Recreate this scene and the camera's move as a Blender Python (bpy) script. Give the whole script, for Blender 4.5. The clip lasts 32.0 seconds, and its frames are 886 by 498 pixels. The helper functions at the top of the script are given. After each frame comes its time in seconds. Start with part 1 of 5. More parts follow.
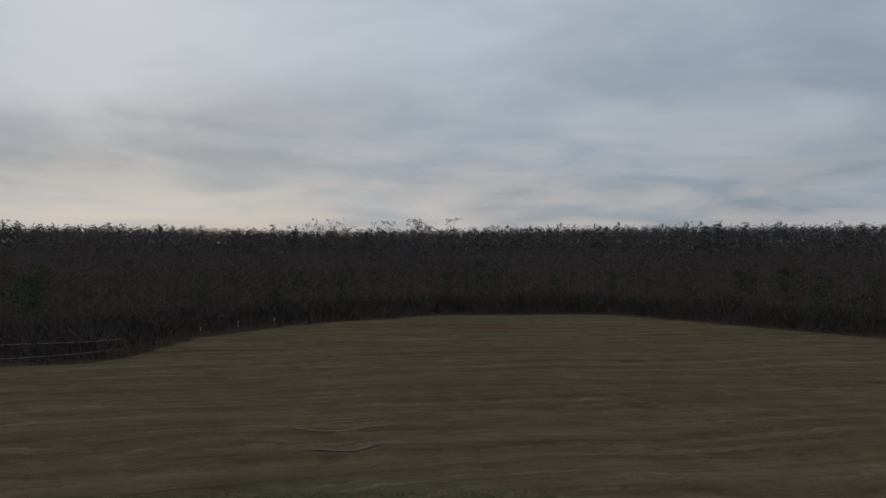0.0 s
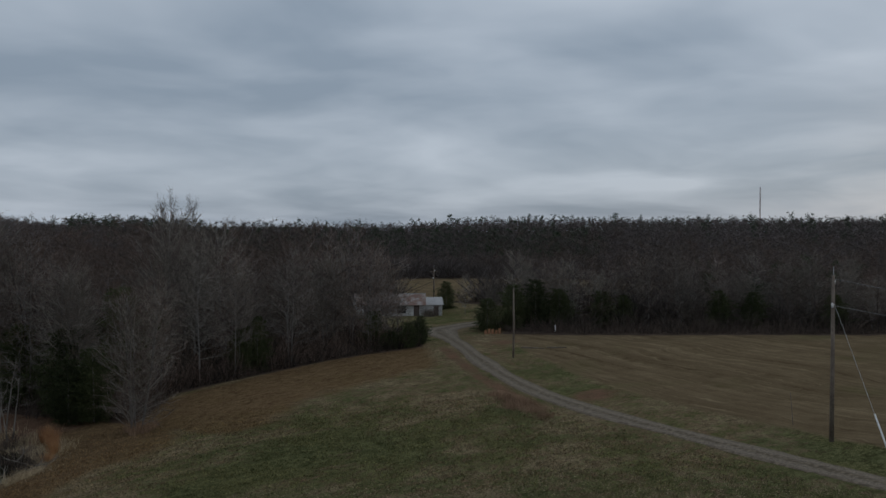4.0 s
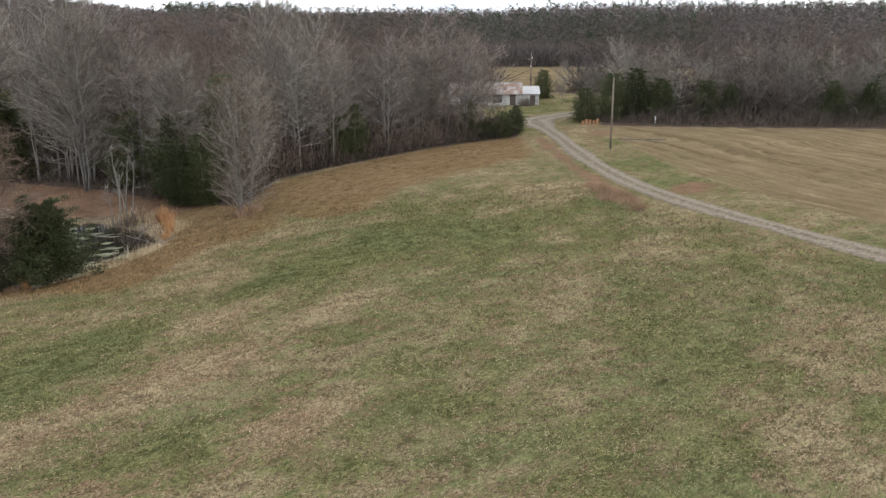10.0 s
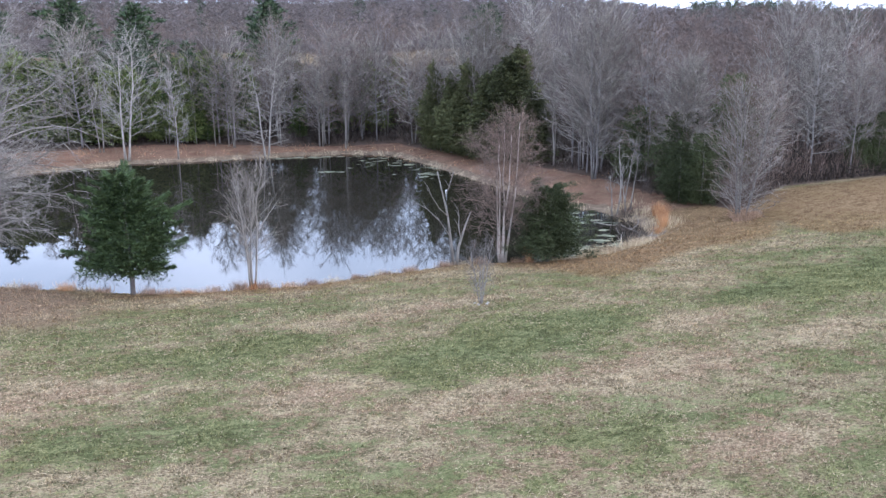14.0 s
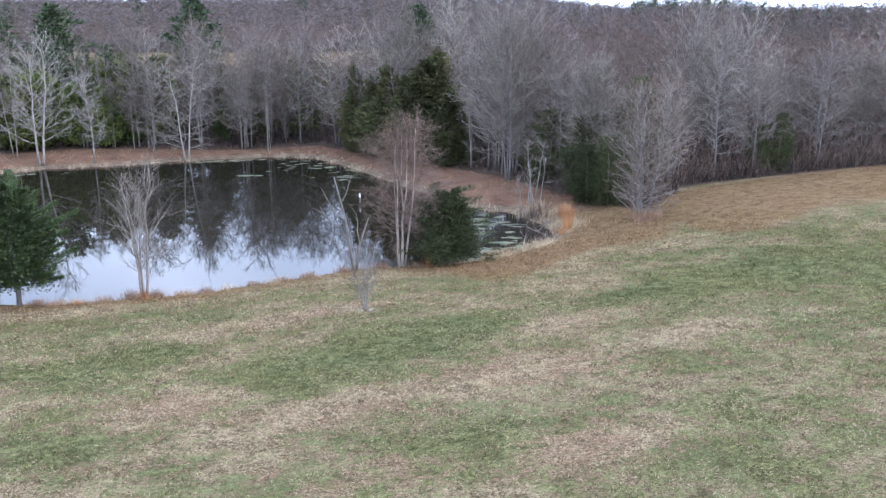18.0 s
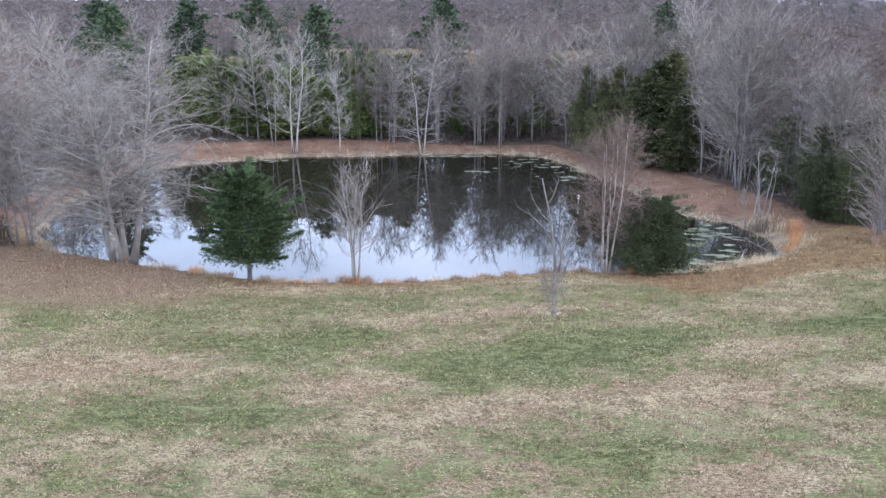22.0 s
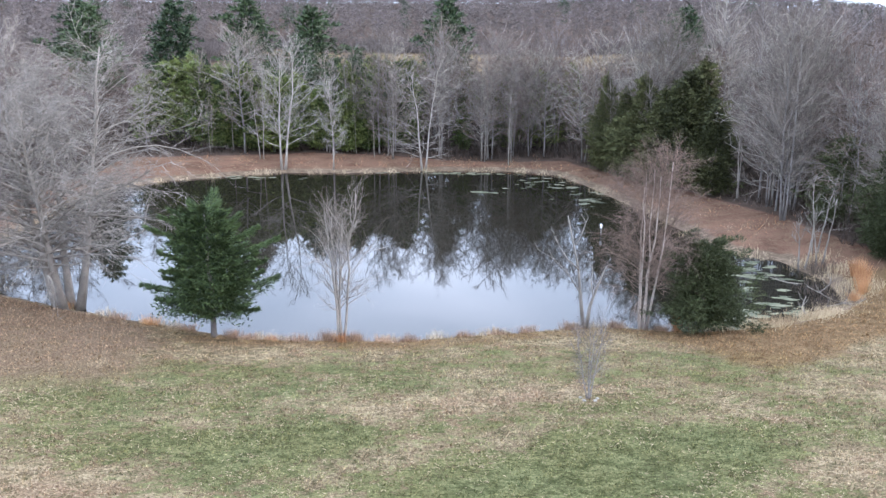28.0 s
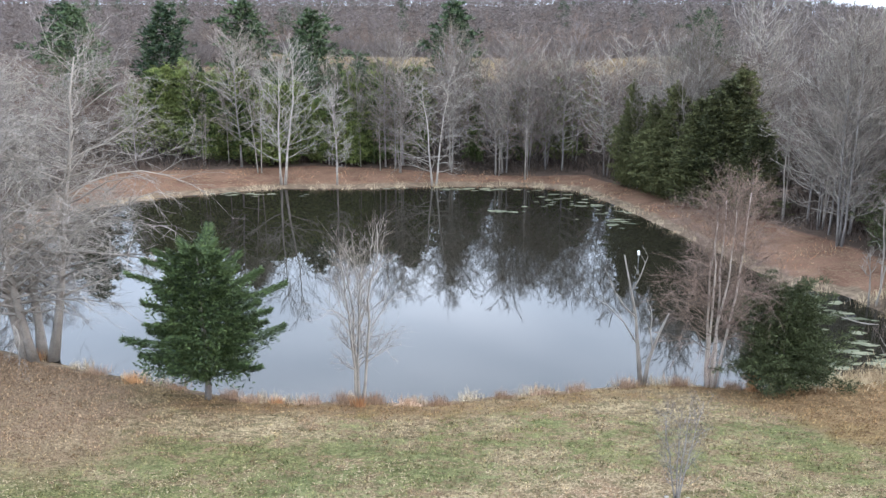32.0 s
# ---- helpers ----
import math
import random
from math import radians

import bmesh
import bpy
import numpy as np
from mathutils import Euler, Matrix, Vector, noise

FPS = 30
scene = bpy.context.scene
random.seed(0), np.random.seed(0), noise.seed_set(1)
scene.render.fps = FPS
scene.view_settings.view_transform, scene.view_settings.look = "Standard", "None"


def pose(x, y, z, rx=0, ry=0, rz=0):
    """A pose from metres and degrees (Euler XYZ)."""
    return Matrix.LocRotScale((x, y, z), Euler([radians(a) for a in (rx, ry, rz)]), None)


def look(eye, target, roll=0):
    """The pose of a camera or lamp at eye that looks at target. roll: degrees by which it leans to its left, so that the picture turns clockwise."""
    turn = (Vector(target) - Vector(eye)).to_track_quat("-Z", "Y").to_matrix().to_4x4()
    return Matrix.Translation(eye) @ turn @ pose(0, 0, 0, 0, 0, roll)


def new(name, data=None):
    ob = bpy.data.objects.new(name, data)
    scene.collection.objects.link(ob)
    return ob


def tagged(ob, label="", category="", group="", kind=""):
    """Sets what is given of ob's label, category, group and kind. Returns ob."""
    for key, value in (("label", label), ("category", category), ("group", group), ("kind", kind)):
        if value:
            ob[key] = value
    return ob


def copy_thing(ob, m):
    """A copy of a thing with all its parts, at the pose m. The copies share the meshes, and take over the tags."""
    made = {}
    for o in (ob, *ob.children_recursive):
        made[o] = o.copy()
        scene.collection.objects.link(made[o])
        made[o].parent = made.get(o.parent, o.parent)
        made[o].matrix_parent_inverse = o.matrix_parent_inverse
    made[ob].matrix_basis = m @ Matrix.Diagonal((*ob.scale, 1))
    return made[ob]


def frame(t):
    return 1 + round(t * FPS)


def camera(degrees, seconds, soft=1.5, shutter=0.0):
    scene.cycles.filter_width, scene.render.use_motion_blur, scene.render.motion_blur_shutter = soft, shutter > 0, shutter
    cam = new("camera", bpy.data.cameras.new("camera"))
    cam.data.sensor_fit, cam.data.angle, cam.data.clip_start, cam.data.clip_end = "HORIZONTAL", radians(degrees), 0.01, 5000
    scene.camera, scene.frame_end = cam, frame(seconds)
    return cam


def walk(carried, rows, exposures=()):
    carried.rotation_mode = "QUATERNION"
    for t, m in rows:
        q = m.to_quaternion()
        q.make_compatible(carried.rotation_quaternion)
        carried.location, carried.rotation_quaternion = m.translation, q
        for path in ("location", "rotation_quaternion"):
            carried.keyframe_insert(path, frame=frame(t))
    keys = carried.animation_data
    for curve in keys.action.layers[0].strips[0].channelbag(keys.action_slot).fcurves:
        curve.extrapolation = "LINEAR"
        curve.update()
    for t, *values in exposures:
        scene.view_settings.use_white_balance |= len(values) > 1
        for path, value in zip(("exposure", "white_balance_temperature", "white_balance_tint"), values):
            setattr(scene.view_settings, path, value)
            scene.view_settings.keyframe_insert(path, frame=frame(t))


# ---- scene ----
# camera: seconds, place, turn to the left of +y, tilt, roll
PATH = [
    (0, -4.41, 6.88, 15.15, -126.31, -0.12, 0.14),
    (0.5, -4.41, 6.88, 15.15, -123.53, -0.17, 0.23),
    (1, -4.41, 6.88, 15.15, -115.14, -0.27, 0.30),
    (1.5, -4.41, 6.88, 15.15, -102.57, -0.34, -0.04),
    (2, -4.41, 6.88, 15.15, -90.13, -0.51, 0.08),
    (2.5, -4.41, 6.88, 15.15, -78.34, -0.64, 0.25),
    (3, -4.41, 6.88, 15.15, -68.84, -0.76, 0.33),
    (3.5, -4.41, 6.88, 15.15, -59.07, -0.89, 0.39),
    (4, -4.41, 6.88, 15.15, -49.62, -0.97, 0.26),
    (4.5, -4.41, 6.88, 15.15, -40.84, -0.78, -0.55),
    (4.9, -4.41, 6.88, 15.15, -37.40, -0.72, -0.20),
    (5.5, -4.41, 6.88, 15.15, -37.70, -0.70, 0.10),
    (6.5, -4.41, 6.88, 15.15, -38.85, -0.71, 0.30),
    (7, -4.41, 6.88, 15.15, -39.58, -2.21, 0.32),
    (7.5, -4.41, 6.88, 15.15, -40.29, -4.35, 0.23),
    (8, -4.41, 6.88, 15.15, -40.97, -6.60, 0.28),
    (8.5, -4.41, 6.88, 15.15, -41.63, -8.86, 0.26),
    (9, -4.41, 6.88, 15.15, -42.22, -11.07, 0.16),
    (9.5, -4.41, 6.88, 15.15, -42.78, -13.25, 0.18),
    (10, -4.41, 6.88, 15.15, -43.31, -14.95, 0.15),
    (10.5, -4.41, 6.88, 15.15, -43.11, -14.92, 0.19),
    (11, -4.41, 6.88, 15.15, -42.72, -14.93, 0.14),
    (11.5, -4.41, 6.88, 15.15, -42.67, -14.90, 0.16),
    (12, -4.41, 6.88, 15.15, -41.74, -14.88, 0.15),
    (12.5, -4.43, 6.86, 15.18, -33.34, -14.95, 0.16),
    (13, -4.43, 6.85, 15.19, -25.49, -14.97, 0.11),
    (13.5, -4.42, 6.83, 15.20, -17.72, -15.04, -0.05),
    (14, -4.41, 6.81, 15.21, -10.40, -15.11, -0.12),
    (14.5, -4.41, 6.79, 15.21, -10.83, -15.13, -0.13),
    (16.5, -3.46, 6.38, 15.57, -11.67, -15.20, -0.17),
    (17, -2.77, 6.24, 15.61, -12.23, -15.21, -0.22),
    (17.5, -1.98, 6.09, 15.65, -12.91, -15.22, -0.18),
    (18, -1.10, 5.92, 15.67, -13.57, -15.25, -0.11),
    (18.5, -0.24, 5.75, 15.69, -14.25, -15.26, 0.00),
    (19, 0.49, 5.60, 15.73, -14.92, -15.28, 0.04),
    (19.5, 0.98, 5.55, 15.79, -15.55, -15.30, 0.10),
    (20, 1.16, 5.63, 15.84, -15.94, -15.32, -0.02),
    (20.5, 1.19, 5.72, 15.85, -16.37, -15.32, -0.00),
    (21, 1.21, 5.70, 15.89, -10.96, -15.34, -0.07),
    (21.5, 1.25, 5.54, 15.95, -0.30, -15.35, -0.25),
    (22, 1.28, 5.42, 16.00, 3.11, -15.39, -0.30),
    (22.5, 1.32, 5.54, 16.01, 2.76, -15.40, -0.27),
    (23, 1.39, 5.94, 15.99, 2.40, -15.39, -0.24),
    (23.5, 1.46, 6.61, 15.98, 2.02, -15.33, -0.18),
    (24, 1.51, 7.45, 15.99, 2.70, -15.28, -0.09),
    (24.5, 1.49, 8.38, 16.01, 2.88, -15.26, -0.02),
    (25, 1.42, 9.34, 16.03, 2.94, -15.27, 0.05),
    (25.5, 1.31, 10.29, 16.03, 2.98, -15.26, 0.15),
    (27.5, 0.76, 13.87, 15.90, 3.24, -15.17, 0.19),
    (28, 0.60, 14.72, 15.92, 3.20, -15.15, 0.12),
    (28.5, 0.40, 15.53, 15.95, 3.22, -15.12, 0.06),
    (29, 0.12, 16.36, 16.00, 3.35, -15.11, 0.08),
    (29.5, -0.16, 17.18, 16.06, 3.28, -15.10, 0.05),
    (30, -0.42, 18.01, 16.08, 3.21, -15.09, 0.06),
    (30.5, -0.70, 18.86, 16.10, 3.12, -15.08, 0.15),
    (31, -0.98, 19.71, 16.10, 3.07, -15.04, 0.14),
    (31.5, -1.25, 20.53, 16.08, 3.00, -15.04, 0.13),
    (32, -1.54, 21.35, 16.02, 2.80, -14.99, 0.13),
]
EXPOSURES = [(0, -0.90, 6500, 10), (1.5, -0.92, 6400, 10), (3, -0.72, 6450, 10), (4.5, -0.68, 6600, 10), (6.5, -0.70, 6750, 10), (7, -0.6, 7000, 10), (8, -0.22, 7400, 10), (9, 0.64, 8200, 11), (10, 1.55, 7300, 13), (11, 2.14, 6600, 15),
             (12, 2.18, 6150, 17), (13, 2.19, 5750, 19), (23, 2.32, 5750, 19), (28, 2.44, 5950, 17), (32, 2.44, 6250, 13)]
cam = camera(54.55, 32.0, soft=1.5)
walk(cam, [(t, pose(x, y, z, 90 + tilt, 0, turn) @ pose(0, 0, 0, 0, 0, roll)) for t, x, y, z, turn, tilt, roll in PATH], EXPOSURES)

# ---- sky and light: an overcast winter evening ----
world = bpy.data.worlds.new("overcast_sky")
scene.world = world
world.use_nodes = True


class Nodes:
    """A short way to write node trees."""

    def __init__(self, tree):
        self.tree = tree
        tree.nodes.clear()

    def add(self, kind, **values):
        n = self.tree.nodes.new(kind)
        for key, value in values.items():
            self.put(n.inputs[key], value)
        return n

    def attribute(self, name):
        n = self.tree.nodes.new("ShaderNodeAttribute")
        n.attribute_name = name
        return n.outputs["Fac"]

    def put(self, socket, value):
        if isinstance(value, bpy.types.NodeSocket):
            self.tree.links.new(value, socket)
        elif isinstance(value, bpy.types.Node):
            self.tree.links.new(value.outputs[0], socket)
        else:
            if socket.type == "RGBA" and len(value) == 3:
                value = (*value, 1)
            socket.default_value = value

    def math(self, op, a, b=0.0, c=0.0, clamp=False):
        n = self.tree.nodes.new("ShaderNodeMath")
        n.operation, n.use_clamp = op, clamp
        for s, v in zip(n.inputs, (a, b, c)):
            self.put(s, v)
        return n.outputs[0]

    def vmath(self, op, a, b):
        n = self.tree.nodes.new("ShaderNodeVectorMath")
        n.operation = op
        self.put(n.inputs[0], a)
        self.put(n.inputs[1], b)
        return n.outputs[0]

    def noise(self, vector, scale, detail=4.0, rough=0.55, warp=0.0):
        n = self.add("ShaderNodeTexNoise", Scale=scale, Detail=detail, Roughness=rough, Distortion=warp)
        if vector is not None:
            self.put(n.inputs["Vector"], vector)
        return n.outputs["Fac"]

    def ramp(self, fac, low, high, a=(0, 0, 0), b=(1, 1, 1)):
        n = self.tree.nodes.new("ShaderNodeValToRGB")
        e = n.color_ramp.elements
        e[0].position, e[1].position = low, high
        e[0].color, e[1].color = (*a, 1), (*b, 1)
        self.put(n.inputs[0], fac)
        return n.outputs[0]

    def mix(self, fac, a, b, blend="MIX"):
        n = self.tree.nodes.new("ShaderNodeMix")
        n.data_type, n.blend_type = "RGBA", blend
        self.put(n.inputs[0], fac)
        self.put(n.inputs[6], a)
        self.put(n.inputs[7], b)
        return n.outputs[2]

    def scaled(self, vector, s):
        return self.vmath("MULTIPLY", vector, s)


SUN_AZ = radians(105)  # to the right of +y, where the clouds are brightest
N = Nodes(world.node_tree)
way = N.add("ShaderNodeTexCoord").outputs["Generated"]
xyz = N.add("ShaderNodeSeparateXYZ", Vector=way)
flat = N.math("ADD", N.math("MAXIMUM", xyz.outputs[2], 0.0), 0.145)
sheet = N.add("ShaderNodeCombineXYZ", X=N.math("DIVIDE", xyz.outputs[0], flat), Y=N.math("DIVIDE", xyz.outputs[1], flat), Z=0.0).outputs[0]
drift = N.vmath("ADD", sheet, N.scaled(N.add("ShaderNodeTexNoise", Vector=sheet, Scale=0.7, Detail=2.0).outputs["Color"], (0.9, 0.9, 0.0)))
broad = N.noise(drift, 0.50, 4, 0.5, 0.1)
fine = N.noise(N.vmath("ADD", drift, (7.3, 2.1, 0.0)), 1.35, 4, 0.5, 0.1)
cloud = N.math("ADD", N.math("MULTIPLY", broad, 0.68), N.math("MULTIPLY", fine, 0.32))
shade = N.ramp(cloud, 0.38, 0.63, (0.43, 0.53, 0.65), (0.87, 0.97, 1.09))
low = N.ramp(xyz.outputs[2], 0.03, 0.20, (1, 1, 1), (0, 0, 0))
sunward = N.math("MULTIPLY", N.math("ADD", N.math("MULTIPLY", xyz.outputs[0], math.sin(radians(128))), N.math("MULTIPLY", xyz.outputs[1], math.cos(radians(128)))), 1.0)
glow = N.math("MULTIPLY", N.math("MULTIPLY", N.ramp(sunward, 0.5, 1.0), low), N.ramp(fine, 0.40, 0.56))
high = N.ramp(xyz.outputs[2], 0.02, 0.45, (0.86, 0.88, 0.92), (1.22, 1.22, 1.22))
warm = N.mix(N.math("MULTIPLY", glow, 0.5), N.mix(1.0, shade, high, "MULTIPLY"), (1.0, 0.90, 0.86))
sky = N.add("ShaderNodeTexSky")
sky.sky_type, sky.sun_disc, sky.sun_elevation, sky.sun_rotation = "NISHITA", False, radians(22), SUN_AZ
clouds = N.add("ShaderNodeBackground", Color=warm, Strength=0.82)
clear = N.add("ShaderNodeBackground", Color=sky, Strength=0.012)
both = N.add("ShaderNodeAddShader")
N.tree.links.new(clouds.outputs[0], both.inputs[0])
N.tree.links.new(clear.outputs[0], both.inputs[1])
N.add("ShaderNodeOutputWorld", Surface=both.outputs[0])

sun = new("sun", bpy.data.lights.new("sun", "SUN"))
sun.data.energy, sun.data.angle, sun.data.color = 0.7, radians(70), (1.0, 0.86, 0.72)
sun.matrix_world = look((0, 0, 50), (-math.sin(SUN_AZ) * 40, -math.cos(SUN_AZ) * 40, 34))


# ---- materials ----
def material(name, rough=0.9, spec=0.2):
    m = bpy.data.materials.new(name)
    m.use_nodes = True
    n = Nodes(m.node_tree)
    b = n.add("ShaderNodeBsdfPrincipled", Roughness=rough)
    b.inputs["Specular IOR Level"].default_value = spec
    n.add("ShaderNodeOutputMaterial", Surface=b.outputs[0])
    return m, n, b


def where(n):
    return n.add("ShaderNodeNewGeometry").outputs["Position"]


def relief(n, b, height, strength, far=0.02):
    n.put(b.inputs["Normal"], n.add("ShaderNodeBump", Height=height, Strength=strength, Distance=far).outputs[0])


def mottled(name, dark, light, scale, rough=0.9, grain=0.0, spec=0.2, per_piece=0.0, metal=0.0):
    """A surface whose colour wanders between two tones at two scales, with fine relief."""
    m, n, b = material(name, rough, spec)
    p = where(n)
    big, small = n.noise(p, scale, 4), n.noise(p, scale * 9, 5)
    f = n.math("ADD", n.math("MULTIPLY", big, 0.6), n.math("MULTIPLY", small, 0.4))
    if per_piece:
        r = n.add("ShaderNodeNewGeometry").outputs["Random Per Island"]
        f = n.math("ADD", f, n.math("MULTIPLY", n.math("SUBTRACT", r, 0.5), per_piece))
        o = n.add("ShaderNodeObjectInfo").outputs["Random"]
        f = n.math("ADD", f, n.math("MULTIPLY", n.math("SUBTRACT", o, 0.5), per_piece * 0.6))
    n.put(b.inputs["Base Color"], n.ramp(f, 0.3, 0.7, dark, light))
    b.inputs["Metallic"].default_value = metal
    if grain:
        relief(n, b, small, grain)
    return m


BIRCH_BARK = mottled("birch_bark", (0.16, 0.122, 0.095), (0.44, 0.375, 0.325), 0.9, grain=0.4, per_piece=0.3)
BARK = mottled("grey_bark", (0.09, 0.08, 0.075), (0.24, 0.22, 0.205), 1.6, grain=0.5, per_piece=0.2)
PALE_BARK = mottled("pale_bark", (0.15, 0.134, 0.115), (0.38, 0.345, 0.305), 1.8, grain=0.4, per_piece=0.2)
GREY_BARK = mottled("weathered_grey_bark", (0.095, 0.084, 0.072), (0.275, 0.245, 0.212), 1.7, grain=0.4, per_piece=0.3)
TWIG = mottled("grey_twigs", (0.075, 0.060, 0.049), (0.205, 0.170, 0.142), 0.07, per_piece=0.5)
PALE_TWIG = mottled("pale_twigs", (0.125, 0.112, 0.098), (0.288, 0.264, 0.238), 0.1, per_piece=0.4)
RED_TWIG = mottled("reddish_twigs", (0.085, 0.059, 0.046), (0.205, 0.147, 0.118), 0.07, per_piece=0.5)
WOODS = mottled("winter_woods", (0.042, 0.031, 0.025), (0.145, 0.104, 0.084), 0.03, per_piece=0.25)
DISTANT_WOODS = mottled("distant_winter_woods", (0.056, 0.047, 0.043), (0.138, 0.117, 0.110), 0.02, per_piece=0.3)
CEDAR = mottled("cedar_foliage", (0.009, 0.019, 0.008), (0.056, 0.082, 0.027), 0.5, rough=0.75, per_piece=0.45)
PINE = mottled("pine_foliage", (0.016, 0.03, 0.014), (0.055, 0.08, 0.035), 0.3, rough=0.8, per_piece=0.6)
YOUNG_PINE = mottled("young_pine_foliage", (0.035, 0.055, 0.015), (0.145, 0.172, 0.050), 0.3, rough=0.8, per_piece=0.6)
DRY = mottled("dry_grass", (0.24, 0.17, 0.10), (0.50, 0.40, 0.26), 0.4, per_piece=0.6)
RUST_GRASS = mottled("rust_coloured_grass", (0.24, 0.11, 0.05), (0.52, 0.29, 0.14), 0.6, per_piece=0.5)
# brush colour is darkened to carry the shade at the foot of the woods
BRUSH = mottled("brown_brush", (0.028, 0.022, 0.018), (0.11, 0.082, 0.066), 0.2, per_piece=0.6)
WOOD_STEM = mottled("woodland_stems", (0.045, 0.037, 0.033), (0.085, 0.072, 0.066), 0.1)
OLIVE = mottled("olive_cedar_foliage", (0.020, 0.024, 0.009), (0.088, 0.09, 0.034), 0.4, rough=0.8, per_piece=0.45)
DULL_CEDAR = mottled("dull_cedar_foliage", (0.022, 0.028, 0.010), (0.076, 0.088, 0.036), 0.5, rough=0.8, per_piece=0.45)
PAD = mottled("floating_leaves", (0.06, 0.066, 0.038), (0.155, 0.155, 0.10), 0.8, rough=0.6, per_piece=0.5)
POLE_WOOD = mottled("weathered_pole_wood", (0.08, 0.062, 0.05), (0.23, 0.185, 0.15), 1.2, grain=0.4)
STEEL = mottled("galvanised_steel", (0.35, 0.36, 0.37), (0.55, 0.56, 0.57), 4.0, rough=0.45, metal=0.8)
WHITE = mottled("white_plastic", (0.62, 0.62, 0.60), (0.82, 0.82, 0.80), 2.0, rough=0.5)
CABLE = mottled("grey_cable", (0.16, 0.16, 0.16), (0.26, 0.26, 0.26), 2.0, rough=0.5)
SIDING = mottled("flaking_white_paint", (0.24, 0.225, 0.21), (0.60, 0.59, 0.565), 0.9, rough=0.8, grain=0.3, per_piece=0.25)
RUSTY, n, b = material("rust_streaked_tin", 0.6, 0.3)
p = where(n)
o = n.math("MULTIPLY", n.add("ShaderNodeObjectInfo").outputs["Random"], 0.16)
worn = n.math("ADD", n.math("MULTIPLY", n.noise(p, 1.1, 5, 0.6), 0.9), o)
n.put(b.inputs["Base Color"], n.mix(n.ramp(worn, 0.44, 0.60), (0.27, 0.245, 0.225), n.mix(n.noise(p, 3.0, 4), (0.08, 0.045, 0.034), (0.22, 0.125, 0.092))))
TIN = mottled("pale_tin", (0.20, 0.196, 0.19), (0.33, 0.325, 0.32), 0.6, rough=0.5, per_piece=0.2)
DARK_GLASS = mottled("dark_window_glass", (0.015, 0.016, 0.018), (0.04, 0.042, 0.045), 1.0, rough=0.1, spec=0.5)
BROWN_DOOR = mottled("brown_door_paint", (0.06, 0.045, 0.04), (0.13, 0.10, 0.085), 1.5)
ORANGE_WOOD = mottled("orange_stained_wood", (0.20, 0.095, 0.05), (0.38, 0.20, 0.11), 2.0, grain=0.3)
RED_WHITE = mottled("faded_mast_paint", (0.30, 0.22, 0.21), (0.55, 0.48, 0.47), 0.05, rough=0.6)
OLD_BOARD = mottled("weathered_board", (0.07, 0.055, 0.04), (0.20, 0.165, 0.125), 1.5, grain=0.3)
UNDERGROWTH = mottled("dark_undergrowth", (0.022, 0.020, 0.016), (0.095, 0.076, 0.062), 0.12, per_piece=0.5)
STONE = mottled("pale_stone", (0.14, 0.13, 0.11), (0.32, 0.30, 0.26), 5.0, grain=0.4)

# water: dark and nearly still
WATER, n, b = material("pond_water", 0.015, 0.42)
b.inputs["Base Color"].default_value = (0.010, 0.009, 0.006, 1)
b.inputs["IOR"].default_value = 1.33
p = where(n)
relief(n, b, n.math("ADD", n.noise(p, 0.9, 3), n.math("MULTIPLY", n.noise(p, 5.0, 3), 0.25)), 0.004, 0.1)

# ground: lawn, stubble field, leaf litter and dry banks, told apart by the zones of the sheet
GROUND, n, b = material("grass_and_soil", 1.0, 0.0)
p = where(n)
zone = {z: n.attribute(z) for z in ("field", "woods", "bank", "green", "ditch", "gold", "leaf")}
wide = n.noise(n.scaled(p, (0.85, 1.15, 1)), 0.12, 4, 0.5, 0.6)
mid = n.noise(n.scaled(p, (0.9, 1.1, 1)), 0.42, 4, 0.6, 0.4)
streak = n.vmath("ADD", n.scaled(p, (0.75, 1.1, 1)), n.scaled(n.add("ShaderNodeTexNoise", Vector=p, Scale=0.3).outputs["Color"], (1.5, 1.5, 0)))
tuft = n.math("ADD", n.math("MULTIPLY", n.noise(streak, 1.5, 4, 0.65), 0.55), n.math("MULTIPLY", n.noise(streak, 4.6, 3, 0.65), 0.45))
blade = n.math("ADD", n.math("MULTIPLY", n.noise(n.scaled(p, (0.7, 1.2, 0.3)), 11.0, 2, 0.7), 0.5), n.math("MULTIPLY", n.noise(n.scaled(p, (0.6, 1.3, 0.3)), 26.0, 2, 0.7), 0.5))
dry = n.mix(n.ramp(n.math("ADD", n.math("MULTIPLY", tuft, 0.38), n.math("MULTIPLY", blade, 0.62)), 0.44, 0.585), (0.075, 0.054, 0.032), (0.345, 0.268, 0.168))
red = n.mix(n.ramp(mid, 0.45, 0.57), dry, n.mix(n.ramp(blade, 0.42, 0.58), (0.090, 0.058, 0.036), (0.262, 0.184, 0.120)))
grass = n.mix(n.ramp(n.math("ADD", n.math("MULTIPLY", tuft, 0.38), n.math("MULTIPLY", blade, 0.62)), 0.43, 0.590), (0.024, 0.031, 0.010), (0.160, 0.161, 0.070))
grass = n.mix(n.math("MULTIPLY", n.ramp(n.noise(p, 0.22, 3), 0.45, 0.6), 0.4), grass, n.mix(n.ramp(tuft, 0.43, 0.575), (0.026, 0.038, 0.015), (0.106, 0.128, 0.058)))
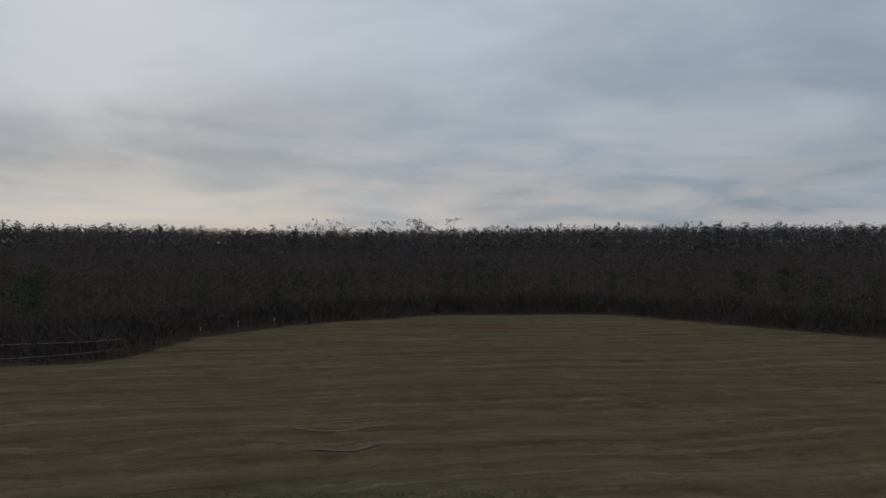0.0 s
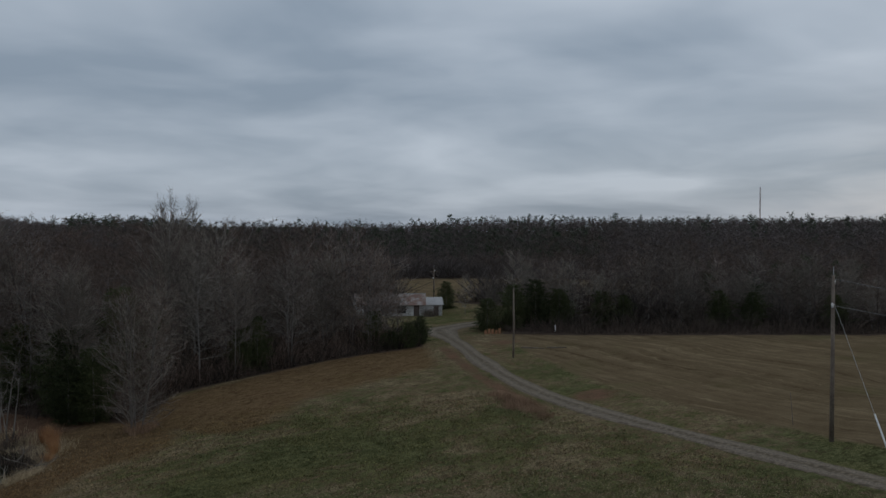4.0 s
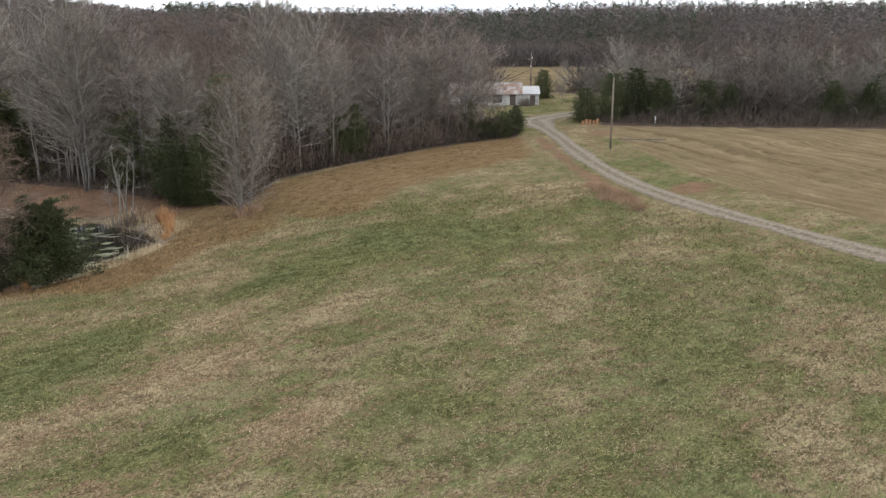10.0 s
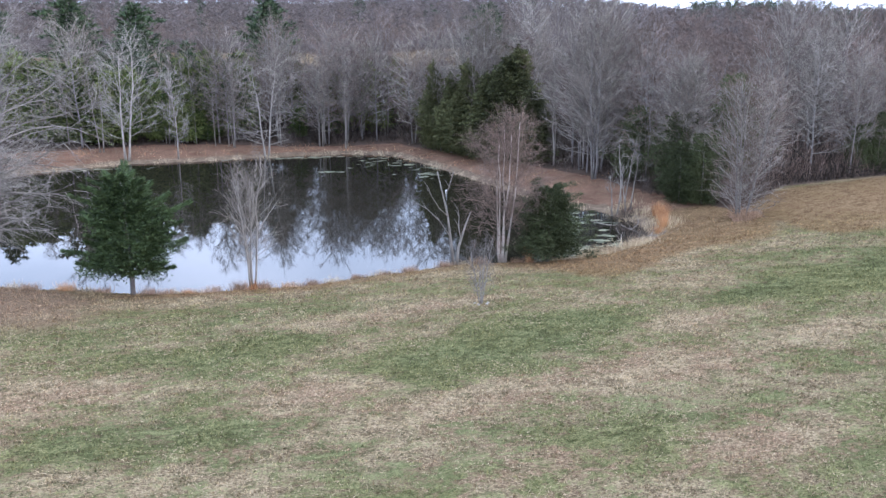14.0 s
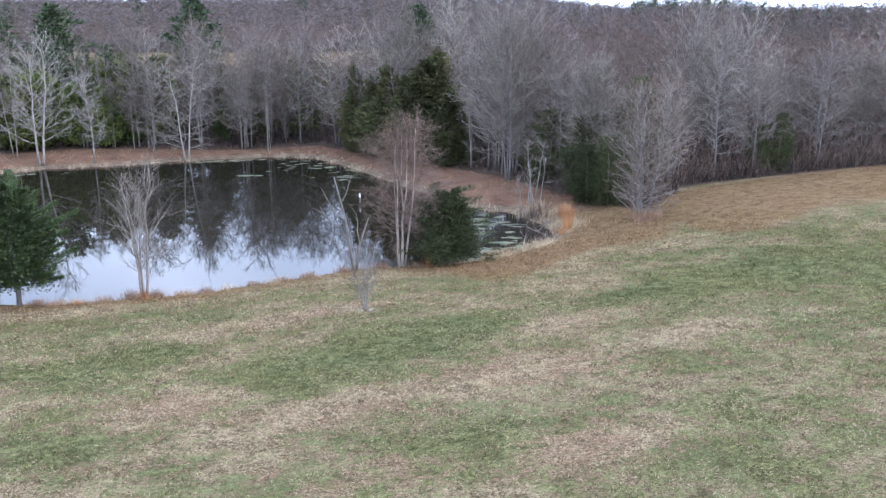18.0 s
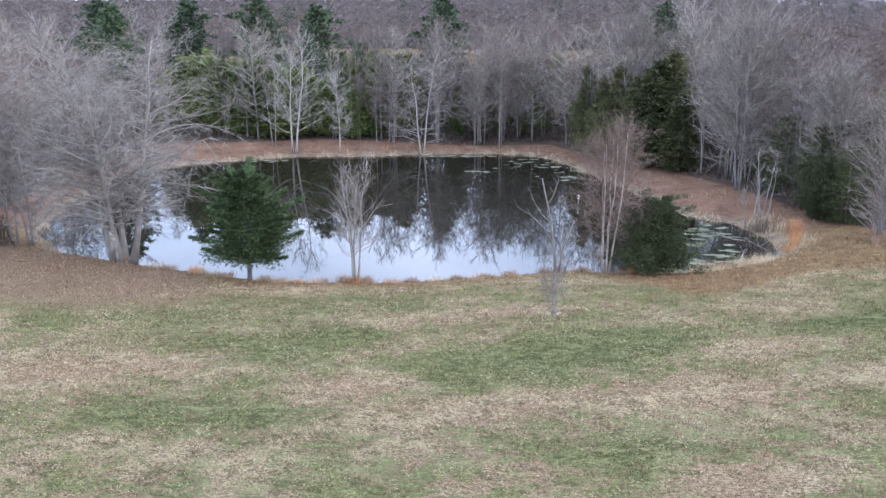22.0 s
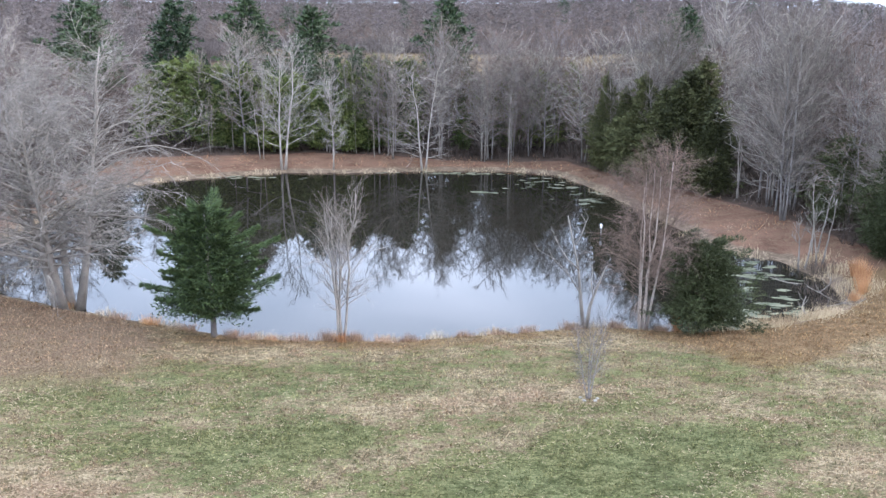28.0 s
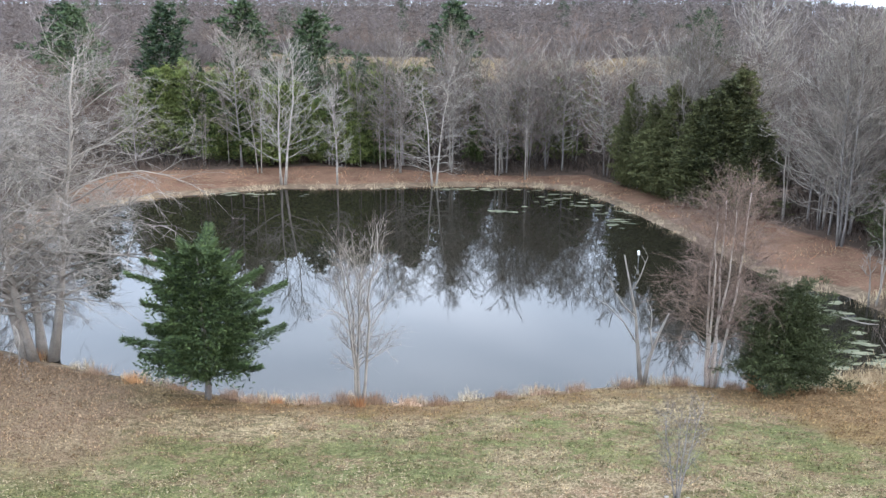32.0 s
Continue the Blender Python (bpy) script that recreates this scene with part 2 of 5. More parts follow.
greenness = n.math("ADD", n.math("ADD", n.math("MULTIPLY", wide, 0.18), n.math("MULTIPLY", mid, 0.24)), n.math("ADD", n.math("MULTIPLY", tuft, 0.40), n.math("MULTIPLY", blade, 0.18)))
greenness = n.math("ADD", greenness, n.math("MULTIPLY", n.math("SUBTRACT", zone["green"], 0.5), 0.20))
lawn = n.mix(n.ramp(greenness, 0.480, 0.532, (0.06, 0.06, 0.06), (0.88, 0.88, 0.88)), red, grass)
# dark green clumps, with the shadow spots between tufts put into the colour
clump = n.ramp(n.math("ADD", n.math("MULTIPLY", n.noise(streak, 2.1, 3, 0.6), 0.6), n.math("MULTIPLY", n.noise(streak, 7.5, 2, 0.6), 0.4)), 0.52, 0.60, (0, 0, 0), (0.55, 0.55, 0.55))
lawn = n.mix(clump, lawn, (0.040, 0.046, 0.018))
px = n.add("ShaderNodeSeparateXYZ", Vector=p)
lie = n.math("ADD", n.math("MULTIPLY", px.outputs[0], 0.37), n.math("MULTIPLY", px.outputs[1], 0.93))
lay = n.math("ADD", n.math("MULTIPLY", px.outputs[0], -0.93), n.math("MULTIPLY", px.outputs[1], 0.37))
drill = n.add("ShaderNodeCombineXYZ", X=n.math("MULTIPLY", lie, 0.045), Y=n.math("ADD", n.math("MULTIPLY", lay, 0.85), n.math("ADD", n.math("MULTIPLY", n.noise(p, 0.03, 2), 11.0), n.math("MULTIPLY", mid, 1.6))), Z=0.0).outputs[0]
rows = n.math("ADD", n.math("MULTIPLY", n.noise(drill, 0.6, 8, 0.78, 0.15), 0.75), n.math("MULTIPLY", mid, 0.25))
stub = n.mix(n.ramp(rows, 0.38, 0.66), (0.105, 0.075, 0.042), (0.262, 0.198, 0.120))
stub = n.mix(n.ramp(n.math("ADD", n.math("MULTIPLY", blade, 0.5), n.math("MULTIPLY", tuft, 0.5)), 0.35, 0.7), n.mix(0.45, stub, (0.04, 0.03, 0.02)), stub)
wisp = n.ramp(n.noise(n.scaled(drill, (1.6, 1.0, 1.0)), 2.3, 5, 0.6, 0.5), 0.53, 0.72, (0, 0, 0), (0.33, 0.33, 0.33))
stub = n.mix(wisp, stub, (0.33, 0.262, 0.165))
stub = n.mix(n.ramp(n.math("ADD", n.math("MULTIPLY", wide, 0.75), n.math("MULTIPLY", tuft, 0.25)), 0.53, 0.68, (0, 0, 0), (0.38, 0.38, 0.38)), stub, (0.085, 0.090, 0.035))
litter = n.mix(n.ramp(n.math("ADD", n.math("MULTIPLY", blade, 0.6), n.math("MULTIPLY", mid, 0.4)), 0.35, 0.68), (0.048, 0.028, 0.019), (0.235, 0.137, 0.093))
litter = n.mix(n.ramp(tuft, 0.47, 0.60, (0, 0, 0), (0.5, 0.5, 0.5)), litter, n.mix(n.ramp(blade, 0.42, 0.58), (0.07, 0.048, 0.030), (0.255, 0.185, 0.118)))
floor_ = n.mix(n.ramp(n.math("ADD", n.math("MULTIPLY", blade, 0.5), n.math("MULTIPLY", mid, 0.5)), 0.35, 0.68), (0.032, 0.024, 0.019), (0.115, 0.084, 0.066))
gold = n.mix(n.ramp(n.math("ADD", n.math("MULTIPLY", tuft, 0.5), n.math("MULTIPLY", blade, 0.5)), 0.42, 0.575), (0.062, 0.037, 0.018), (0.195, 0.127, 0.067))
soil = n.mix(n.ramp(tuft, 0.35, 0.65), (0.06, 0.043, 0.03), (0.22, 0.165, 0.115))
edge = n.math("MULTIPLY", n.math("SUBTRACT", n.math("ADD", mid, tuft), 1.0), 0.45)


def soft_zone(z):
    return n.ramp(n.math("ADD", zone[z], edge), 0.40, 0.60)


col = n.mix(soft_zone("field"), lawn, stub)
col = n.mix(n.math("MULTIPLY", soft_zone("gold"), 0.8), col, gold)
col = n.mix(soft_zone("ditch"), col, litter)
leaves = n.mix(n.ramp(blade, 0.42, 0.6), (0.074, 0.048, 0.031), (0.215, 0.153, 0.103))
col = n.mix(n.math("MULTIPLY", soft_zone("leaf"), 0.85), col, leaves)
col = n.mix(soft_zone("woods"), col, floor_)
col = n.mix(soft_zone("bank"), col, soil)
# blades vary at random, their colour lifted to stand for light passing through
loose = n.math("MULTIPLY", n.attribute("loose"), n.math("SUBTRACT", n.add("ShaderNodeNewGeometry").outputs["Random Per Island"], 0.12))
col = n.vmath("MULTIPLY", col, n.add("ShaderNodeCombineXYZ", X=n.math("ADD", n.math("MULTIPLY", loose, 1.35), 0.95), Y=n.math("ADD", n.math("MULTIPLY", loose, 1.25), 0.95), Z=n.math("ADD", n.math("MULTIPLY", loose, 1.1), 0.95)).outputs[0])
n.put(b.inputs["Base Color"], col)
relief(n, b, n.math("ADD", tuft, n.math("MULTIPLY", blade, 0.6)), 0.8, 0.15)

# gravel track with two worn ruts
GRAVEL, n, b = material("gravel_track", 0.95, 0.15)
p = where(n)
across = n.attribute("across")
wob = n.math("MULTIPLY", n.math("SUBTRACT", n.noise(p, 0.7, 5, 0.65), 0.5), 0.8)
u = n.math("ABSOLUTE", n.math("ADD", across, wob))
rut = n.ramp(n.math("ABSOLUTE", n.math("SUBTRACT", u, 0.5)), 0.08, 0.40, (0.9, 0.9, 0.9), (0, 0, 0))
stones = n.mix(n.ramp(n.noise(p, 9, 5, 0.7), 0.35, 0.68), (0.085, 0.067, 0.050), (0.245, 0.203, 0.158))
weeds = n.mix(n.ramp(n.noise(p, 4, 4), 0.4, 0.65), (0.068, 0.054, 0.036), (0.165, 0.132, 0.092))
n.put(b.inputs["Base Color"], n.mix(rut, weeds, stones))
relief(n, b, n.noise(p, 14, 4), 0.5, 0.05)

# ---- the lie of the land ----
POND = [(-23.3, 59.4), (-19.9, 58.0), (-16.3, 56.9), (-13.5, 55.8), (-11.3, 55.2), (-8.9, 55.1), (-7.0, 55.4), (-4.1, 55.2), (-1.2, 56.1), (1.7, 56.8),
        (5.9, 57.9), (8.5, 57.8), (10.8, 57.5), (13.4, 57.9), (16.2, 58.9), (18.8, 60.5), (21.2, 62.9), (21.6, 67), (20.2, 71.8), (17.4, 73.5),
        (16.2, 77.2), (14.7, 82.5), (12.6, 89.4), (10.2, 97.0), (7.4, 103.6), (2.5, 105.4), (-7.7, 104.6), (-14.1, 103.2), (-21.3, 103.0),
        (-26.5, 100.3), (-31.5, 97.8), (-35.4, 93), (-35.5, 84), (-35, 76), (-33, 67), (-28.5, 61.6)]
# the clearing: lawn, pond and stubble field, with woods all round it
CLEARING = [(-90, 15), (-52, 46), (-32, 60), (-38, 69), (-40, 90), (-38.5, 105), (-29, 108), (-20, 110.8), (-10, 110), (-3.7, 108.3), (8.7, 108.3),
            (13.5, 99.5), (18.5, 90), (22, 81.6), (24.5, 75), (26.8, 69), (28.5, 63.5), (34.6, 68.8), (41.3, 68.1), (51.8, 67.5), (61.5, 65.5),
            (66, 70), (74, 84), (80, 99), (103, 101), (104, 84), (88, 70), (74, 65), (77, 59), (83.5, 50), (92, 39), (98, 31), (107, 17),
            (102, 9.5), (86, 3.5), (77.5, -4), (73.5, -12), (76, -17), (87.5, -27), (97, -45), (102.5, -72), (90, -97), (60, -95.5), (20, -98), (-90, -70)]
FAR_FIELD = [(97, 107), (106, 128), (128, 150), (156, 150), (178, 120), (165, 86), (130, 72), (112, 58), (102, 70), (114, 92)]
BACK_FIELD = [(-85, 178), (-80, 330), (72, 300), (66, 172), (-10, 162)]


def poly_distance(x, y, poly):
    """Signed distance to a polygon, negative inside, for arrays."""
    x, y = np.asarray(x, float), np.asarray(y, float)
    best, inside = np.full(x.shape, 1e9), np.zeros(x.shape, bool)
    for (ax, ay), (bx, by) in zip(poly, poly[1:] + poly[:1]):
        ex, ey = bx - ax, by - ay
        h = np.clip(((x - ax) * ex + (y - ay) * ey) / (ex * ex + ey * ey), 0, 1)
        best = np.minimum(best, np.hypot(x - ax - ex * h, y - ay - ey * h))
        if ay != by:
            inside ^= ((ay > y) != (by > y)) & (x < ax + (y - ay) * ex / (by - ay))
    return np.where(inside, -best, best)


def step(a, b, v):
    v = np.clip((np.asarray(v, float) - a) / (b - a), 0, 1)
    return v * v * (3 - 2 * v)


def hills(x, y):
    """How far the land rises towards the horizon, by the bearing."""
    b = np.degrees(np.arctan2(x + 4, y - 7))
    return 23.5 - 21.5 * step(13, 27, b) + 8 * step(42, 56, b) + 1.5 * step(72, 100, b) - 2.0 * step(104, 118, b) + 4.0 * step(120, 140, b)


def height(x, y):
    """Ground level, with the pond's water at 0."""
    x, y = np.asarray(x, float), np.asarray(y, float)
    d = poly_distance(x, y, POND)
    top = 3.8 - 1.6 * step(70, 110, y) * step(60, 20, x)
    z = 0.35 * step(0, 1.2, d) + top * (1 - np.exp(-np.maximum(d - 0.8, 0) / 22))
    z = z + 1.0 * np.exp(-((x - 75) ** 2 + (y + 30) ** 2) / 3600) + step(260, 750, np.hypot(x + 4, y - 7)) * hills(x, y) + 9 * step(1250, 2100, np.hypot(x + 4, y - 7))
    return np.where(d < 0, np.maximum(-1.2, d * 0.25), z)


def level(x, y):
    return float(height(np.array([x]), np.array([y]))[0])


def np_mesh(name, verts, faces, mats, smooth=False):
    """A mesh from arrays of vertices and of triangles or quads."""
    verts, faces = np.asarray(verts, np.float32), np.asarray(faces, np.int32)
    me = bpy.data.meshes.new(name)
    k = faces.shape[1]
    me.vertices.add(len(verts))
    me.vertices.foreach_set("co", verts.ravel())
    me.loops.add(faces.size)
    me.loops.foreach_set("vertex_index", faces.ravel())
    me.polygons.add(len(faces))
    me.polygons.foreach_set("loop_start", np.arange(0, faces.size, k, dtype=np.int32))
    me.polygons.foreach_set("use_smooth", np.full(len(faces), smooth))
    me.update(calc_edges=True)
    for m in mats if isinstance(mats, (list, tuple)) else [mats]:
        me.materials.append(m)
    return me


class Geo:
    """Collects tubes, slivers and boxes for one mesh."""

    def __init__(self):
        self.v, self.f, self.n = [], [], 0

    def put(self, verts, tris):
        self.v.append(np.asarray(verts, float))
        self.f.append(np.asarray(tris, int) + self.n)
        self.n += len(verts)

    def tube(self, pts, radii, sides=4, cap=True):
        pts = np.asarray(pts, float)
        along = np.gradient(pts, axis=0)
        along /= np.linalg.norm(along, axis=1)[:, None] + 1e-9
        ref = np.array([0, 0, 1.0]) if abs(along[:, 2]).mean() < 0.8 else np.array([1.0, 0, 0])
        a = np.cross(along, ref)
        a /= np.linalg.norm(a, axis=1)[:, None] + 1e-9
        c = np.cross(along, a)
        th = np.arange(sides) * 2 * math.pi / sides
        ring = pts[:, None] + np.asarray(radii, float)[:, None, None] * (np.cos(th)[None, :, None] * a[:, None] + np.sin(th)[None, :, None] * c[:, None])
        m, tris = len(pts), []
        for i in range(m - 1):
            for j in range(sides):
                p, q = i * sides + j, i * sides + (j + 1) % sides
                tris += [(p, q, q + sides), (p, q + sides, p + sides)]
        if cap:
            tris += [((m - 1) * sides, (m - 1) * sides + j, (m - 1) * sides + j + 1) for j in range(1, sides - 1)]
            tris += [(0, j + 1, j) for j in range(1, sides - 1)]
        self.put(ring.reshape(-1, 3), tris)

    def slivers(self, base, tip, width, rng):
        """Thin pointed triangles, one for each row."""
        base, tip = np.asarray(base, float), np.asarray(tip, float)
        side = np.cross(tip - base, rng.normal(size=base.shape))
        side *= (np.asarray(width) / 2 / (np.linalg.norm(side, axis=1) + 1e-9))[:, None] if np.ndim(width) else (width / 2 / (np.linalg.norm(side, axis=1) + 1e-9))[:, None]
        verts = np.stack([base - side, base + side, tip], 1).reshape(-1, 3)
        self.put(verts, np.arange(len(verts)).reshape(-1, 3))

    def box(self, lo, hi, m=None, bevel=0.0):
        lo, hi = np.asarray(lo, float), np.asarray(hi, float)
        c = np.array([[(lo, hi)[i][0], (lo, hi)[j][1], (lo, hi)[k][2]] for i in (0, 1) for j in (0, 1) for k in (0, 1)])
        if m is not None:
            c = np.array([m @ Vector(p) for p in c])
        t = []
        for a, b_, c_, d in ((0, 1, 3, 2), (4, 6, 7, 5), (0, 4, 5, 1), (2, 3, 7, 6), (0, 2, 6, 4), (1, 5, 7, 3)):
            t += [(a, b_, c_), (a, c_, d)]
        self.put(c, t)

    def arrays(self):
        return (np.concatenate(self.v), np.concatenate(self.f)) if self.v else (np.zeros((0, 3)), np.zeros((0, 3), int))

    def mesh(self, name, mats, smooth=False):
        return np_mesh(name, *self.arrays(), mats, smooth)


def part(name, geo, mat, parent, label="", m=None, smooth=False):
    ob = new(name, geo.mesh(name, mat, smooth) if isinstance(geo, Geo) else geo)
    ob.parent = parent
    if m is not None:
        ob.matrix_local = m
    return tagged(ob, label) if label else ob


def thing(name, place, label, category, group="", turn=0.0, scale=1.0):
    ob = new(name)
    ob.empty_display_size = 0.3
    ob.matrix_basis = pose(*place, 0, 0, turn) @ Matrix.Scale(scale, 4)
    return tagged(ob, label, category, group)


# the ground: one sheet, fine round the pond and the lawn, out to the horizon
def spread(lo, hi, fine, out, end):
    c = list(np.arange(lo, hi + 0.01, fine))
    s, a = fine, hi
    while a < end:
        s *= out
        a += s
        c.append(a)
    s, a = fine, lo
    while a > -end:
        s *= out
        a -= s
        c.insert(0, a)
    return np.array(c)


gx, gy = spread(-42, 64, 0.7, 1.07, 2600), spread(12, 114, 0.7, 1.07, 2600)
X, Y = np.meshgrid(gx, gy)
Z = height(X, Y)
rng = np.random.default_rng(3)
Z = Z + rng.normal(size=Z.shape) * 0.012 * (Z > 0.2)
nx, ny = len(gx), len(gy)
idx = np.arange(nx * ny).reshape(ny, nx)
quads = np.stack([idx[:-1, :-1], idx[:-1, 1:], idx[1:, 1:], idx[1:, :-1]], -1).reshape(-1, 4)
ground_mesh = np_mesh("ground", np.stack([X, Y, Z], -1).reshape(-1, 3), quads, GROUND, True)

ROAD = [(20, -14), (29, 0), (34.6, 9.5), (38, 17.5), (40, 23.4), (41.4, 26.9), (43, 31.2), (44.9, 36), (48.3, 42.4), (53.4, 49.6), (59.6, 57.3), (64.8, 63.2), (69.4, 69.4), (72.6, 73.4), (80, 74.0), (92, 71.0), (108, 66)]
d_pond = poly_distance(X, Y, POND)
d_clear = poly_distance(X, Y, CLEARING)
d_fields = np.minimum(poly_distance(X, Y, FAR_FIELD), poly_distance(X, Y, BACK_FIELD))


def line_distance(x, y, line):
    best = np.full(np.shape(x), 1e9)
    side = np.zeros(np.shape(x))
    for (ax, ay), (bx, by) in zip(line[:-1], line[1:]):
        ex, ey = bx - ax, by - ay
        h = np.clip(((x - ax) * ex + (y - ay) * ey) / (ex * ex + ey * ey), 0, 1)
        d = np.hypot(x - ax - ex * h, y - ay - ey * h)
        s = np.sign((x - ax) * ey - (y - ay) * ex)
        side = np.where(d < best, s, side)
        best = np.minimum(best, d)
    return best * np.where(side == 0, 1, side)


d_road = line_distance(X, Y, ROAD)
on_field = np.maximum(step(3, 8.5, d_road), 1 - step(-1, 1, d_fields))
on_field = np.where((Y > 68) & (d_fields > 2), 0, on_field)
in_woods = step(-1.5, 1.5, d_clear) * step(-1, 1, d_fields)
# the strip behind the pond and the way round its right end are bare and brown; so is the leaf-strewn corner below the big tree
round_pond = step(-16, -10, d_clear) * step(63, 72, Y) * step(34, 28, X) * step(124, 116, Y)
leaf = 0.68 * step(-7, -19, X + 0.25 * (Y - 50)) * step(37, 50, Y) * step(66, 62, Y)
ditch = np.maximum(0.5 * step(0.9, 0.2, np.abs(d_road - 2.2)) * step(46, 50, Y), round_pond)
ditch = np.maximum(ditch, 0.62 * np.exp(-((X - 49.6) ** 2 / 20 + (Y - 38.4) ** 2 / 7)))
ditch = np.maximum(ditch, 0.56 * step(1.5, 0.3, np.abs(d_road + 2.0)) * step(36, 40, Y) * step(68, 62, Y))
ditch = np.maximum(ditch, 0.56 * np.exp(-((X - 68.5) ** 2 / 14 + (Y - 60.5) ** 2 / 8)))
ditch = np.maximum(ditch, 0.8 * np.exp(-(((X - 80) * 0.59 + (Y + 63) * 0.81) ** 2 / 130 + ((X - 80) * 0.81 - (Y + 63) * 0.59) ** 2 / 14)))
# green and bare patches of the lawn: centre, half length, half width, how green
PATCHES = [(6, 39.8, 5, 1.6, 1), (1.5, 36.8, 3, 1.8, 1), (-6.9, 40.3, 4.2, 1.4, 1), (27.5, 45, 6, 2.6, 1), (21, 44, 3.5, 1.5, 0.8), (31.6, 40, 4.5, 1.8, 0.9), (5.3, 29.1, 1.6, 1, 0.9),
           (-9, 32.1, 4, 1.8, 0.8), (16.3, 42.8, 3, 1, 0.8), (80, 80, 8, 5, 0.55), (43.5, 19, 5, 4, 0.9), (8.3, 34, 3.5, 1.4, -1), (8.9, 27.4, 1.8, 1, -1), (-3.6, 34.5, 3, 1.3, -1), (17.4, 36.7, 2.5, 1, -0.8),
           (1.4, 32.7, 3, 1.2, -1), (1.5, 45.3, 4.5, 1.3, -0.9), (-14.3, 36.2, 4, 1.4, -0.9), (11.8, 39.4, 2, 0.9, -0.7)]
green = 0.54 - 0.22 * step(8, 2, d_pond) - 0.1 * step(-22, -8, d_clear) * step(46, 56, Y)
for px_, py_, la, lb, g_ in PATCHES:
    u_, v_ = (X - px_) * 0.97 + (Y - py_) * 0.24, (Y - py_) * 0.97 - (X - px_) * 0.24
    green = green + 0.55 * g_ * np.exp(-((u_ / la) ** 2 + (v_ / lb) ** 2))
# a golden-brown belt along the shore and below the woods
gold = np.maximum(0.85 * step(11, 4, d_pond + 1.5 * np.sin(X * 0.4)) * step(7, 14, X) + 0.56 * step(6.5, 1.5, d_pond) * step(14, 7, X), 0.85 * step(-17, -6, d_clear) * step(26, 31, X) * step(48, 56, Y) * step(3, -4, d_road + 3) * step(70, 66, Y))
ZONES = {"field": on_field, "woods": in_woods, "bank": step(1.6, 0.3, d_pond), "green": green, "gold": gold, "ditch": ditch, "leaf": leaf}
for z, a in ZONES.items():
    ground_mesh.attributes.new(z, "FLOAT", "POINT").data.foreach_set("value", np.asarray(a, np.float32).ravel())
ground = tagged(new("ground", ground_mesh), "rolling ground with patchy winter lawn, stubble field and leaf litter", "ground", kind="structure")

# the pond
ring = np.array(POND, float)
mid = ring.mean(0)
ring = mid + (ring - mid) * 1.035
fan = [(0, i + 1, (i + 1) % len(ring) + 1) for i in range(len(ring))]
water = tagged(new("pond_water", np_mesh("pond_water", np.vstack([[*mid, 0.0], np.column_stack([ring, np.zeros(len(ring))])]), fan, WATER)),
               "still dark pond water mirroring bare trees and sky", "water", kind="structure")

# the gravel track
pts = []
for (ax, ay), (bx, by) in zip(ROAD[:-1], ROAD[1:]):
    k = max(2, int(math.hypot(bx - ax, by - ay) / 0.7))
    pts += [(ax + (bx - ax) * i / k, ay + (by - ay) * i / k) for i in range(k)]
pts = np.array(pts)
for _ in range(12):
    pts[1:-1] = (pts[:-2] + 2 * pts[1:-1] + pts[2:]) / 4
along = np.gradient(pts, axis=0)
along /= np.linalg.norm(along, axis=1)[:, None]
side = np.column_stack([along[:, 1], -along[:, 0]])
cols = np.linspace(-1, 1, 9)
half = 1.02 + 0.15 * np.sin(np.arange(len(pts)) * 0.31) * np.sin(np.arange(len(pts)) * 0.073)
wide = 1 + 0.9 * step(66, 72, pts[:, 1])
grid = pts[:, None] + side[:, None] * (cols[None, :, None] * (half * wide)[:, None, None])
rz = height(grid[..., 0], grid[..., 1]) + 0.05 - 0.045 * np.abs(cols)[None] ** 4 - 0.03 * np.exp(-((np.abs(cols)[None] - 0.5) / 0.15) ** 2)
idx = np.arange(len(pts) * 9).reshape(-1, 9)
q = np.stack([idx[:-1, :-1], idx[:-1, 1:], idx[1:, 1:], idx[1:, :-1]], -1).reshape(-1, 4)
road_mesh = np_mesh("road", np.concatenate([grid, rz[..., None]], -1).reshape(-1, 3), q, GRAVEL, True)
road_mesh.attributes.new("across", "FLOAT", "POINT").data.foreach_set("value", np.tile(cols, len(pts)).astype(np.float32))
tagged(new("road", road_mesh), "narrow pale gravel farm track with two worn ruts", "road", kind="structure")


# ---- trees ----
UP = np.array([0, 0, 1.0])


